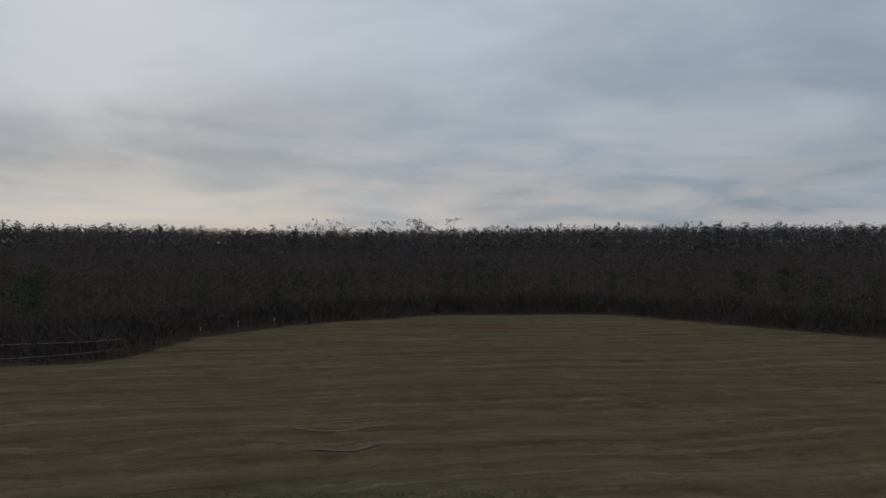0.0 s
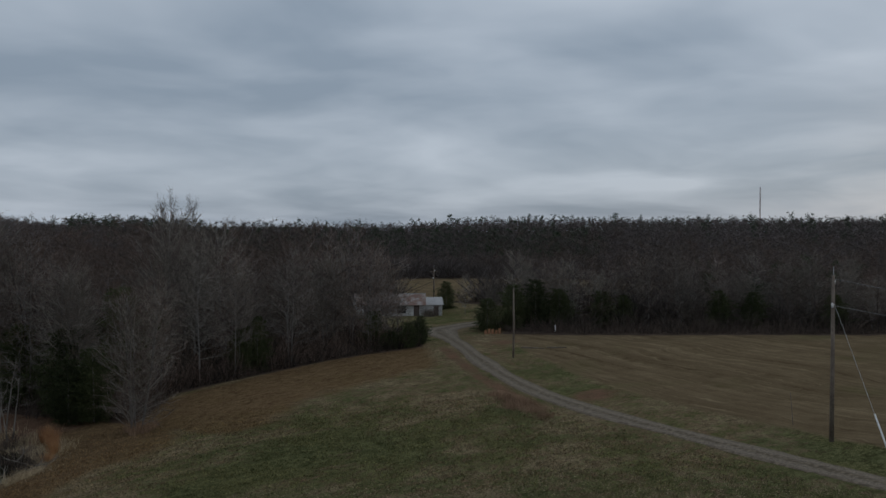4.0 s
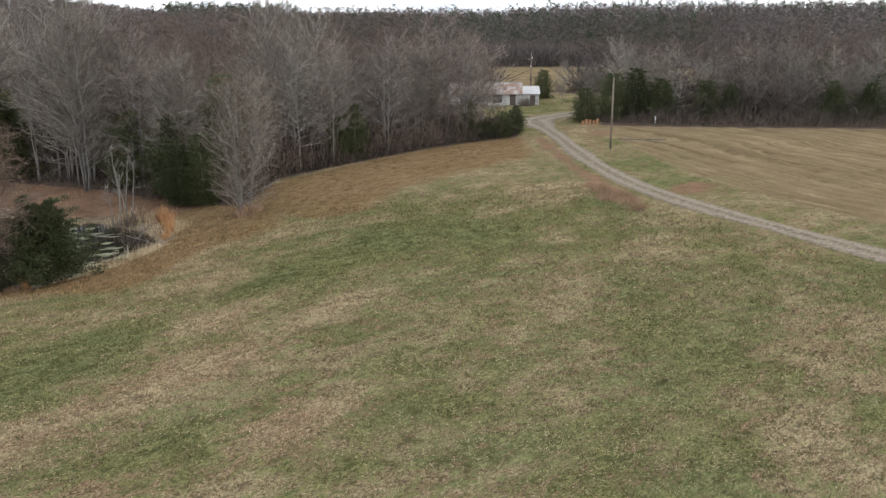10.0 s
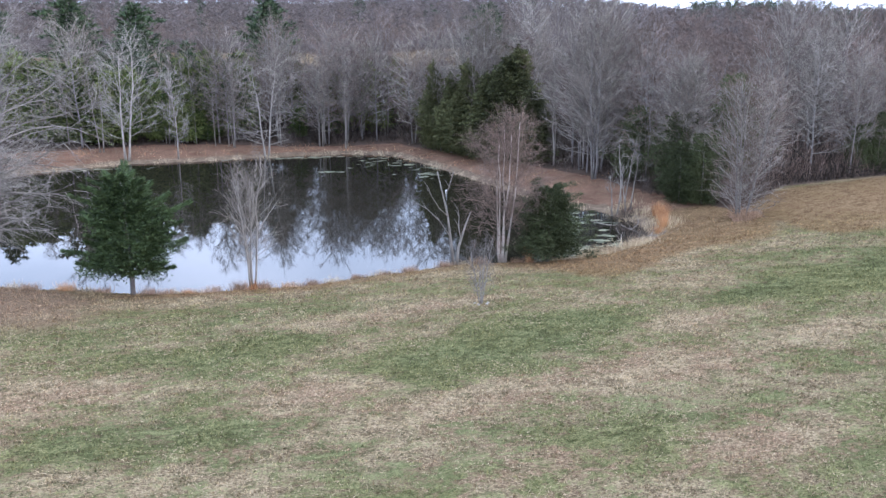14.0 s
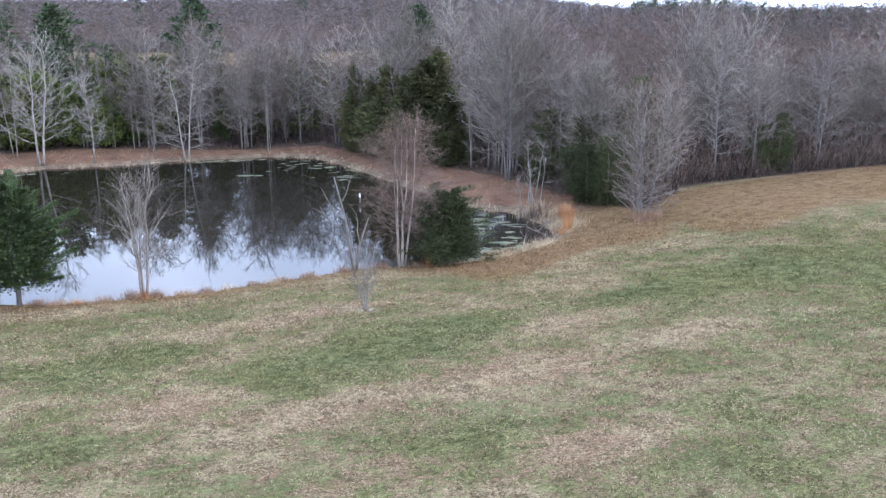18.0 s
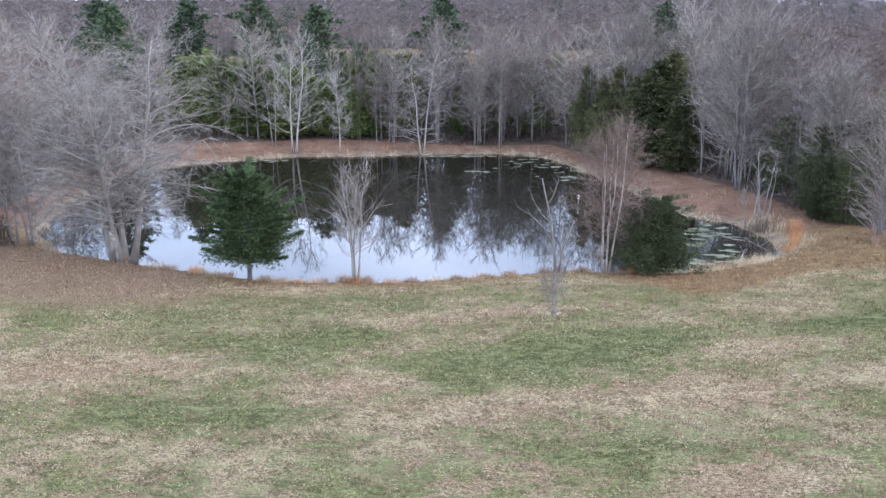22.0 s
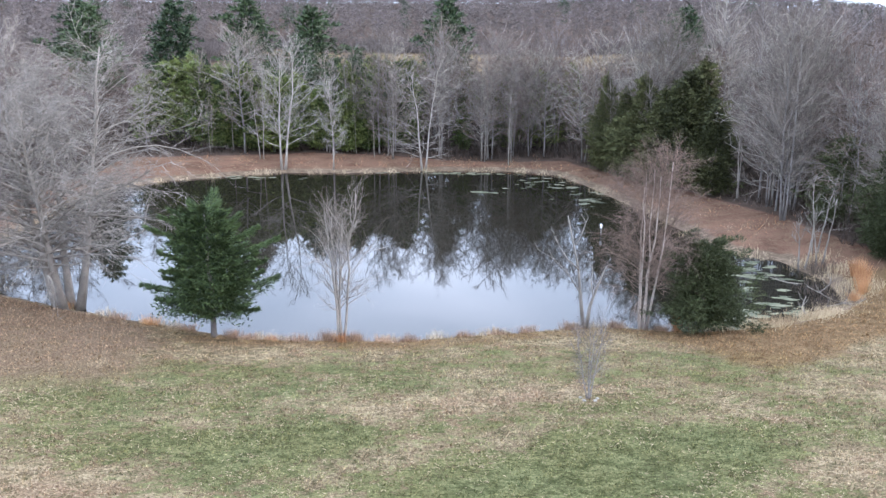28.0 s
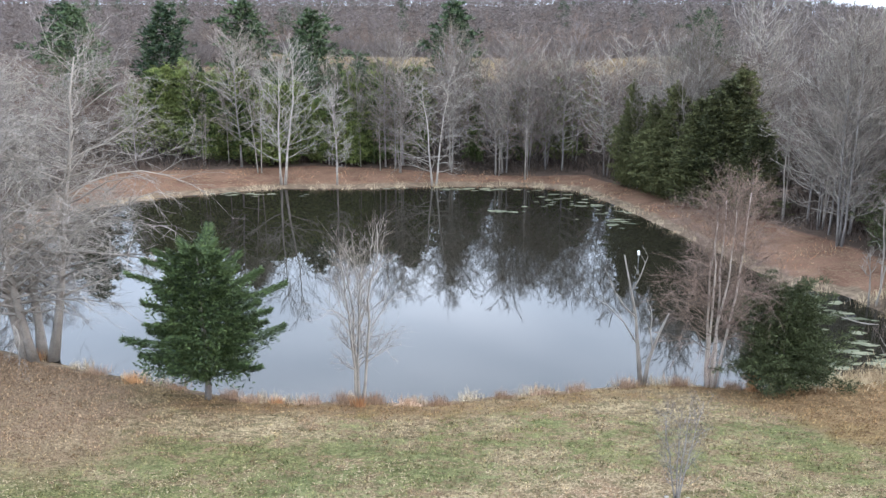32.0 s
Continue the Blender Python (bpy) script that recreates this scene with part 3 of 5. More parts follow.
def bare_tree(rng, tall, low, reach, stems=1, limbs=15, thick=0.16, lean=0.05, twigs=11, twig=0.024, rise=0.55, fan=0.0, lift=0.07, stout=1.0, apart=0.18):
    """Trunks, limbs with their branches, and slender twigs of a leafless tree."""
    trunks, wood, crown = [], Geo(), Geo()
    for s in range(stems):
        trunk = Geo()
        trunks.append(trunk)
        az = rng.uniform(0, 6.28) if stems == 1 else s * 6.28 / stems + rng.uniform(-0.4, 0.4)
        tilt = rng.normal(0, lean) if stems == 1 else fan * rng.uniform(0.6, 1.3)
        h = tall * (rng.uniform(0.75, 1.0) if s else 1.0)
        t = np.linspace(0, 1, 9)
        bend = np.cumsum(rng.normal(0, 0.014, (9, 2)), 0) * h
        off = 0.0 if stems == 1 else apart
        axis = np.column_stack([math.cos(az) * (off + tilt * h * t ** 0.8) + bend[:, 0] * t, math.sin(az) * (off + tilt * h * t ** 0.8) + bend[:, 1] * t, h * t - 0.15 * (t == 0)])
        r = thick * (0.75 if stems > 1 else 1) * (1 - 0.93 * t) ** 0.85 + 0.008
        r[0] *= 1.35
        trunk.tube(axis, r, 6)
        k = max(5, limbs // (1 if stems == 1 else 2))
        for i in range(k):
            f = low + (0.98 - low) * (i + rng.uniform(0, 0.8)) / k
            p = np.array([np.interp(f, t, axis[:, c]) for c in range(3)])
            a = az + i * 2.4 + rng.uniform(-0.5, 0.5)
            u = (f - low) / (1 - low)
            length = reach * math.sqrt(max(0.08, 1 - ((u - 0.38) / 0.66) ** 2)) * rng.uniform(0.55, 1.1)
            up = rise * (0.55 + 0.9 * u) + rng.uniform(-0.15, 0.2)
            d = np.array([math.cos(a), math.sin(a), up])
            d /= np.linalg.norm(d)
            q = [p]
            for _ in range(5):
                d = d + rng.normal(0, 0.13, 3) + UP * lift
                d /= np.linalg.norm(d)
                q.append(q[-1] + d * length / 5)
            q = np.array(q)
            lr = max(0.020 * stout, 0.42 * float(np.interp(f, t, r)))
            wood.tube(q, np.linspace(lr, 0.010 * stout, 6), 4, False)
            nb = 4 + int(length * 1.2)
            for j in range(nb):
                g = 0.2 + 0.8 * (j + rng.uniform(0, 0.9)) / nb
                bp = np.array([np.interp(g * 5, np.arange(6), q[:, c]) for c in range(3)])
                bd = d + rng.normal(0, 0.55, 3) + UP * (lift * 2)
                bd /= np.linalg.norm(bd)
                bl = length * (0.52 - 0.25 * g) * rng.uniform(0.6, 1.2) + 0.25
                m1 = bp + bd * bl * 0.5 + rng.normal(0, 0.06, 3) * bl
                m2 = bp + bd * bl + UP * (lift * 1.5) * bl + rng.normal(0, 0.09, 3) * bl
                wood.tube([bp, m1, m2], [max(0.011 * stout, lr * 0.38), 0.011 * stout, 0.006 * stout], 3, False)
                w = rng.uniform(0.1, 1, twigs)[:, None]
                tb = np.where(w < 0.5, bp + (m1 - bp) * w * 2, m1 + (m2 - m1) * (w * 2 - 1))
                td = bd[None] * 0.75 + rng.normal(0, 0.5, (twigs, 3)) + UP * (lift * 3)
                td /= np.linalg.norm(td, axis=1)[:, None]
                tl = rng.uniform(0.35, 0.95, (twigs, 1)) * (0.4 + 0.12 * tall ** 0.7)
                crown.slivers(tb, tb + td * tl, twig * rng.uniform(0.7, 1.2, twigs), rng)
    return trunks, crown, wood


def evergreen(rng, tall, low, reach, tufts=110, leaves=46, size=0.2, thick=0.13, conical=0.8, ragged=0.3, droop=0.0, fill=5, belly=0.62, slim=0.55, frond=False):
    """Trunk and crown of a cedar or pine: boughs that end in flattish sprays of small leaves, with gaps between them."""
    trunk, crown = Geo(), Geo()
    t = np.linspace(0, 1, 6)
    axis = np.column_stack([rng.normal(0, 0.02, 6) * tall * t, rng.normal(0, 0.02, 6) * tall * t, tall * 0.97 * t - 0.15 * (t == 0)])
    trunk.tube(axis, thick * (1 - 0.9 * t) + 0.01, 6)
    boughs = max(12, tufts // 5)
    lobes = rng.uniform(0, 6.28, 6)

    def envelope(u, a):
        """How far the crown reaches at a height and a bearing: lumpy, never round."""
        lump = 0.5 * np.sin(3 * a + lobes[0] + 7 * u) + 0.5 * np.sin(2 * a + lobes[1] - 11 * u) + 0.6 * np.sin(5 * a + lobes[2] + 19 * u) * np.sin(23 * u + lobes[3])
        return reach * (1 - u) ** conical * np.minimum(1, belly + u * (1 - belly) * 4) * (1 + ragged * 0.75 * lump)

    for i in range(boughs):
        u = (i + rng.uniform(0, 1)) / boughs
        f = low + (1 - low) * u
        a = i * 2.4 + rng.uniform(-0.5, 0.5)
        length = float(envelope(u, a)) * rng.uniform(0.8, 1.12) + 0.1
        p = np.array([np.interp(f, t, axis[:, c]) for c in range(3)])
        tip = p + np.array([math.cos(a) * length, math.sin(a) * length, length * (0.22 - droop + 0.5 * u) + rng.normal(0, 0.06)])
        crown.tube([p, (p + tip) / 2 + UP * 0.04 * length, tip], [max(0.012, 0.25 * thick * (1 - u)), 0.012, 0.006], 3, False)
        m = max(8, int(leaves * (0.35 + 0.65 * length / reach)))
        sprays = 3 + int(length * 2.2)
        centre = p + (tip - p) * (rng.uniform(0.25, 1.0, (sprays, 1)) ** 0.7) + rng.normal(0, 1, (sprays, 3)) * [0.16, 0.16, 0.07] * (0.3 + 0.7 * length)
        pick = rng.integers(0, sprays, m)
        spread_ = 0.07 + 0.045 * length
        spot = centre[pick] + rng.normal(0, 1, (m, 3)) * [spread_, spread_, spread_ * 0.38]
        d = (tip - p) / length * 0.7 + rng.normal(0, 0.5, (m, 3)) + UP * 0.25
        if frond:
            way_ = (tip - p) / length
            across_ = np.array([-math.sin(a), math.cos(a), 0.0])
            g_ = rng.uniform(0.22, 1.04, (m, 1)) ** 0.75
            k_ = rng.integers(0, 9, m)
            lat = rng.normal(0, 1, (m, 1)) * length * 0.24 * (1.12 - g_) + 0.05 * np.sin(k_ * 2.1)[:, None]
            spot = p + (tip - p) * g_ + across_ * lat + UP * (rng.normal(0, 0.045, (m, 1)) - 0.22 * np.abs(lat) + 0.05 * length * g_ ** 2)
            d = way_ * 0.8 + across_ * np.sign(lat) * 0.6 + rng.normal(0, 0.3, (m, 3)) + UP * 0.08
        d /= np.linalg.norm(d, axis=1)[:, None]
        crown.slivers(spot, spot + d * size * rng.uniform(0.6, 1.5, (m, 1)), size * slim * rng.uniform(0.7, 1.3, m), rng)
    m = tufts * leaves // fill
    u = 1 - rng.uniform(0, 1, m) ** 0.62
    a = rng.uniform(0, 6.28, m)
    far = envelope(u, a) * rng.uniform(0.1, 0.75, m) ** 0.7
    z = (low + (1 - low) * u) * tall + far * (0.15 - droop) + rng.normal(0, 0.05 * tall, m) * 0.4
    spot = np.column_stack([np.cos(a) * far, np.sin(a) * far, z])
    d = np.column_stack([np.cos(a), np.sin(a), np.full(m, 0.3)]) * 0.7 + rng.normal(0, 0.5, (m, 3))
    d /= np.linalg.norm(d, axis=1)[:, None]
    crown.slivers(spot, spot + d * size * rng.uniform(0.6, 1.5, (m, 1)), size * 0.5 * rng.uniform(0.7, 1.3, m), rng)
    return trunk, crown


def plant(name, geos, mats, place, label, category, group="", turn=0.0, scale=1.0):
    ob = thing(name, place, label, category, group, turn, scale)
    for g in geos[0] if isinstance(geos[0], list) else [geos[0]]:
        part("trunk", g, mats[0], ob, smooth=True)
    if len(geos) > 2:
        part("branchwork", geos[2], mats[-1] if len(mats) > 2 else mats[0], ob)
    part("crown", geos[1], mats[1], ob)
    return ob


def put_copy(ob, x, y, turn, scale, sink=0.05, wide=1.0):
    return copy_thing(ob, Matrix.Translation((x, y, level(x, y) - sink)) @ pose(0, 0, 0, 0, 0, turn) @ Matrix.Diagonal((scale * wide, scale * wide, scale, 1)))


def at(x, y, sink=0.05):
    return (x, y, level(x, y) - sink)


# -- the trees that stand round the pond
r = np.random.default_rng
plant("cedar_tree", evergreen(r(11), 6.6, 0.20, 2.85, 340, 820, 0.17, 0.15, 0.33, 0.5, 0.17, 22, 0.80, 0.30, True), (BARK, CEDAR), at(-13.1, 54.4),
      "dark green cedar tree with a ragged crown beside the pond", "tree")
plant("cedar_tree", evergreen(r(12), 4.8, 0.13, 2.5, 330, 420, 0.15, 0.12, 0.40, 0.42, 0.12, 9, 0.85, 0.32), (BARK, DULL_CEDAR), at(11.5, 57.0),
      "low bushy dark green cedar leaning over the water's edge", "tree")
plant("young_bare_tree", bare_tree(r(21), 7.4, 0.24, 2.1, 4, 40, 0.085, 0.02, 5, 0.009, 1.3, 0.11, 0.06, 0.45, 0.09), (GREY_BARK, TWIG), at(-6.6, 54.2),
      "slender pale leafless tree with upright twigs on the bank", "tree")
plant("big_bare_tree", bare_tree(r(52), 14.4, 0.22, 5.9, 4, 130, 0.29, 0.05, 13, 0.014, 0.62, 0.16, -0.05, 0.65, 0.6), (GREY_BARK, PALE_TWIG), at(-22.9, 59.1),
      "big grey leafless tree with several thick stems beside the pond", "tree")
plant("multi_stemmed_birch", bare_tree(r(23), 8.9, 0.24, 3.1, 5, 44, 0.08, 0.05, 16, 0.012, 0.95, 0.075, -0.02, 0.45), (BIRCH_BARK, RED_TWIG, RED_TWIG), at(8.6, 57.2),
      "leafless birch with a sheaf of pale slender stems", "tree")
snag = thing("snag", at(5.6, 57.4), "broken pale dead tree leaning on the pond bank", "tree")
for way_, thick_ in (([(0, 0, -0.15), (-0.22, 0, 1.6), (-0.42, 0.1, 3.4), (-1.05, 0.1, 6.1)], 0.12), ([(0.1, 0, -0.15), (0.25, 0, 1.3), (0.65, 0.1, 2.5), (1.0, 0, 3.5)], 0.115)):
    g = Geo()
    g.tube(way_, np.linspace(thick_, 0.03, 4), 7)
    part("trunk", g, GREY_BARK, snag, smooth=True)
for way_ in ([(-0.2, 0, 1.9), (-0.9, 0.2, 3.0), (-1.7, 0.2, 3.8), (-2.5, 0.1, 4.3)], [(-0.4, 0, 3.3), (-1.0, -0.3, 3.9), (-1.5, -0.5, 4.7), (-1.7, -0.6, 5.2)], [(0.4, 0, 1.8), (0.3, 0.2, 2.6), (0.35, 0.3, 3.2), (0.3, 0.4, 3.6)], [(-0.6, 0, 4.6), (-0.3, 0.2, 5.1), (-0.1, 0.3, 5.7), (0, 0.3, 6.0)]):
    g = Geo()
    g.tube(way_, [0.04, 0.03, 0.02, 0.01], 5)
    for a_, b_ in zip(way_[1:], way_[:-1]):
        g.tube([a_, (a_[0] - 0.25, a_[1] + 0.2, a_[2] + 0.45)], [0.015, 0.006], 4)
    part("branch", g, GREY_BARK, snag, smooth=True)
plant("sapling", bare_tree(r(25), 6.6, 0.14, 2.1, 4, 36, 0.06, 0.03, 5, 0.009, 1.3, 0.15, 0.05, 0.5, 0.08), (BARK, BRUSH), at(4.45, 45.0),
      "thin leafless sapling on the lawn with stones round its foot", "tree", scale=0.5)
plant("pond_side_tree", bare_tree(r(26), 12.6, 0.20, 4.6, 2, 44, 0.16, 0.03, 9, 0.018, 0.75, 0.07, 0.05, 1.1), (PALE_BARK, PALE_TWIG), at(-21.3, 103.8),
      "pale forked leafless tree on the far bank", "tree")
plant("pond_side_tree", bare_tree(r(27), 9.2, 0.2, 2.2, 1, 34, 0.08, 0.02, 7, 0.018, 0.45, 0.0, 0.05, 1.1), (PALE_BARK, PALE_TWIG), at(-16.0, 104.0),
      "small pale leafless tree on the far bank", "tree")
plant("pond_side_tree", bare_tree(r(28), 11.4, 0.12, 4.4, 2, 50, 0.13, 0.03, 9, 0.018, 0.45, 0.06, -0.01, 1.1), (PALE_BARK, TWIG), at(-6.5, 105.0),
      "grey leafless tree leaning over the far bank", "tree")
plant("round_shrub_tree", bare_tree(r(29), 10.0, 0.04, 2.9, 6, 60, 0.055, 0.05, 8, 0.014, 0.75, 0.12, 0.05, 1.05, 0.3), (BARK, RED_TWIG, GREY_BARK), at(27.5, 62.2),
      "tall brownish leafless shrub at the corner of the woods", "tree")
for i, (x, y, h) in enumerate(((22.4, 71.6, 5.4), (20.9, 69.6, 4.0), (22.0, 69.6, 4.4))):
    plant("snag", bare_tree(r(31 + i), h, 0.5, 0.8, 2, 5, 0.07, 0.05, 2, 0.016, 0.9, 0.10), (GREY_BARK, PALE_TWIG), at(x, y),
          "dead pale stems standing in the marshy inlet", "tree", "dead stems in the inlet")

# -- the edge of the woods: leafless trees built a few times over and copied
EDGE = [
    plant("bare_tree", bare_tree(r(41), 13, 0.18, 4.4, 1, 44, 0.10, 0.03, 10, 0.020, 0.5, 0.0, 0.05, 1.35), (BARK, TWIG, PALE_BARK), at(-27, 109.5), "tall grey leafless tree at the edge of the woods", "tree", "trees at the wood's edge"),
    plant("bare_tree", bare_tree(r(42), 13, 0.25, 3.4, 1, 40, 0.085, 0.03, 10, 0.020, 0.7, 0.0, 0.05, 1.3), (BARK, TWIG, GREY_BARK), at(-12, 111), "slim grey leafless tree at the edge of the woods", "tree", "trees at the wood's edge"),
    plant("bare_tree", bare_tree(r(43), 13, 0.16, 4.4, 2, 46, 0.095, 0.03, 10, 0.020, 0.5, 0.08, 0.03, 1.3), (BARK, RED_TWIG), at(0.5, 109.5), "forked leafless tree with reddish twigs at the edge of the woods", "tree", "trees at the wood's edge"),
    plant("bare_tree", bare_tree(r(44), 13, 0.20, 3.7, 3, 46, 0.08, 0.03, 10, 0.020, 0.6, 0.09, 0.03, 1.3), (BARK, RED_TWIG, PALE_BARK), at(10.5, 107.5), "many-stemmed leafless tree at the edge of the woods", "tree", "trees at the wood's edge"),
    plant("bare_tree", bare_tree(r(45), 13, 0.14, 4.6, 3, 56, 0.115, 0.03, 11, 0.020, 0.75, 0.09, 0.03, 1.3), (BARK, TWIG, GREY_BARK), at(24.5, 84), "broad pale grey leafless tree at the edge of the woods", "tree", "trees at the wood's edge"),
]
rng = r(5)


def wood_edge(points, depth, gap, tall, jitter=0.25):
    """Copies of the edge trees along a line, set back up to depth to its right-hand side."""
    total = 0
    for (ax, ay), (bx, by) in zip(points[:-1], points[1:]):
        long = math.hypot(bx - ax, by - ay)
        for _ in range(max(1, int(long / gap))):
            f, back = rng.uniform(0, 1), depth * rng.uniform(0, 1) ** 1.4
            x = ax + (bx - ax) * f - (by - ay) / long * back
            y = ay + (by - ay) * f + (bx - ax) / long * back
            if math.hypot(x - 15.0, y - 93.5) < 6.5 or math.hypot(x - 26.3, y - 70) < 2.5 or math.hypot(x - 30.5, y - 66.5) < 3.6:
                continue
            s = tall / 13 * rng.uniform(1 - jitter, 1 + jitter)
            put_copy(EDGE[rng.integers(len(EDGE))], x, y, rng.uniform(0, 360), s, 0.1, rng.uniform(0.75, 1.05) / max(0.8, s) ** 0.4)
            total += 1
    return total


SLIM = [plant("slim_bare_tree", bare_tree(r(71 + i), 10, 0.45, 1.7, 1 + i, 22, 0.065, 0.06, 7, 0.018, 1.0, 0.05, 0.06, 1.1), (GREY_BARK, TWIG), at(x_, y_), "slim leafless sapling with a bare grey stem", "tree", "saplings on the far bank")
        for i, (x_, y_) in enumerate(((2.5, 106.9), (-24.5, 107.2)))]
for i in range(26):
    f_ = rng.uniform(0, 1)
    x_, y_ = (-33 + 41 * f_, 107.6 + rng.uniform(0, 4)) if i < 18 else (10.2 + 13.5 * f_ + rng.uniform(0, 1.5), 106.5 - 27 * f_ + rng.uniform(-1, 2))
    put_copy(SLIM[i % 2], x_, y_, rng.uniform(0, 360), rng.uniform(0.55, 1.15), 0.1)
wood_edge([(-37, 106), (-29, 108.5), (-20, 111), (-11, 110.5)], 14, 6.0, 10)
wood_edge([(-11, 110.5), (-3.7, 108.8), (8.7, 109)], 14, 1.4, 11.5)
wood_edge([(9, 108.5), (14, 99.5), (19, 90), (22.5, 82), (25, 75.5), (27.5, 70)], 13, 1.3, 12)
wood_edge([(29, 66), (35, 69.5), (41.5, 68.8), (52, 68.3), (61, 66.5)], 14, 0.95, 10.3, 0.22)
put_copy(EDGE[1], 62.6, 70.2, 40, 7.5 / 13, 0.1, 0.9)
put_copy(EDGE[3], 61.4, 71.8, 160, 8.2 / 13, 0.1, 0.9)
wood_edge([(-52, 48), (-31, 61), (-38, 70), (-40, 90), (-39, 104)], 12, 2.6, 12)
for x, y, h, k, w in ((50.5, 96.4, 14.6, 1, 0.42), (53.2, 94.6, 14.8, 1, 0.5), (23, 103, 16.5, 0, 0.7), (27.8, 85.5, 14, 2, 0.8), (32.2, 121, 15.5, 1, 0.7), (22.6, 79, 14.5, 4, 0.8), (-30.5, 61.8, 10, 4, 1), (-33, 63.5, 11, 0, 1),
                      (3, 111, 11.5, 2, 0.9), (5, 112.5, 12.3, 3, 0.9), (6.5, 110.5, 11.6, 0, 0.85), (8, 113, 12.6, 2, 0.9), (4.2, 115, 12.5, 3, 1.0), (7.2, 116, 12.8, 2, 1.0)):
    put_copy(EDGE[k], x, y, x * 40, h / 13, 0.1, w)

# -- evergreens: among the far trees, along the field's hedgerow and at the corner of the woods
EVER = [
    plant("evergreen_tree", evergreen(r(61), 9, 0.04, 2.6, 320, 150, 0.20, 0.14, 0.8, 0.45, 0.0, 4), (BARK, OLIVE), at(17.2, 95), "olive green cedar among bare trees", "tree", "evergreens among bare trees"),
    plant("evergreen_tree", evergreen(r(62), 9, 0.03, 3.0, 300, 150, 0.18, 0.14, 0.42, 0.4, 0.05, 4), (BARK, DULL_CEDAR), at(31.5, 71.5), "broad dull green cedar at the wood's edge", "tree", "evergreens among bare trees"),
    plant("evergreen_tree", evergreen(r(63), 11, 0.35, 2.6, 180, 60, 0.32, 0.15, 0.7, 0.6), (BARK, PINE), at(-24, 125), "dark green pine standing above the bare woods", "tree", "evergreens among bare trees"),
    plant("evergreen_tree", evergreen(r(64), 8, 0.06, 1.9, 260, 90, 0.22, 0.10, 0.6, 0.55, 0.0, 5), (BARK, YOUNG_PINE), at(-27, 113), "young yellow-green pine among bare trees", "tree", "evergreens among bare trees"),
]


def ever(kind, x, y, tall, wide=1.0):
    base = (9, 9, 11, 8)[kind]
    return put_copy(EVER[kind], x, y, (x * 53 + y * 31) % 360, tall / base, 0.1, wide)


rng = r(6)
for x, y, h, w in ((15.0, 97.2, 10.0, 1.3), (17.4, 92.4, 9.6, 1.45), (20, 96, 11, 1.3), (13.6, 99.8, 8.6, 1.1), (19.6, 89.0, 7.5, 1.4), (18.6, 93.8, 10.5, 1.4), (16.2, 93.6, 9.0, 1.3), (12.2, 102.6, 9.8, 0.9)):
    ever(0, x, y, h, w)
for x, y, h, w in ((27.2, 67.6, 5.6, 1.0), (26.0, 69.0, 4.9, 1.2), (27.0, 72.0, 6.6, 1.1), (43.5, 69.5, 5.0, 0.9), (41.8, 69.8, 4.2, 0.9), (57, 68.4, 4.0, 1.2), (25.9, 77.2, 6.4, 1.2), (26.8, 80.4, 6.0, 1.2), (60.4, 66.6, 2.6, 1.5), (62.6, 67.2, 2.4, 1.6), (64.4, 68.6, 2.8, 1.4), (58.8, 67.4, 2.2, 1.5)):
    ever(1, x, y, h, w)
for x, y, h in ((-42.7, 132, 16), (-30.9, 128.4, 16.5), (-24, 132.2, 15.4), (-16.1, 121.4, 10.8), (-6, 139.5, 16.5), (-48, 119, 15.5), (-58, 138, 16), (30, 150, 15)):
    ever(2, x, y, h, 1.35)
for i in range(60):
    ever(2 if i % 3 == 0 else 3, rng.uniform(-37, -9), rng.uniform(111.2, 123), rng.uniform(6, 10.5), rng.uniform(1.0, 1.4))
for i in range(30):
    ever(3, -39 + 26 * (i + rng.uniform(-0.4, 0.4)) / 29, rng.uniform(110.6, 115.5), rng.uniform(6.0, 10.0), rng.uniform(1.1, 1.6))
for i in range(16):
    ever(3, rng.uniform(-12, 14), rng.uniform(113, 128), rng.uniform(5, 9), 1.1)
for i in range(6):
    ever(3, 1.5 + 1.5 * i, 114.5 + 1.3 * (i % 3), 7.6 + 0.5 * (i % 4), 1.3)
# the hedgerow beyond the field and the bushes by the lane
for x, y, h, w in ((75.4, 67.9, 3.9, 1.7), (78.5, 66.5, 5.4, 1.3), (80.8, 64.8, 5.9, 1.3), (82.6, 62.6, 4.8, 1.4), (85.5, 58.5, 4.6, 1.3), (88.0, 57.0, 4.0, 1.3), (93.5, 47.5, 4.6, 1.3), (96, 44.5, 4.4, 1.4), (100, 36.5, 4.2, 1.4), (104, 29, 4.4, 1.4)):
    ever(1, x, y, h, w)
ever(1, 93.4, 89.4, 4.2, 1.35)
wood_edge([(78, 70), (84, 61), (93, 49.5), (100, 39), (106, 29), (110, 20)], 8, 1.1, 7)
put_copy(EDGE[0], 89, 82.2, 30, 5.5 / 13, 0.1, 0.8)


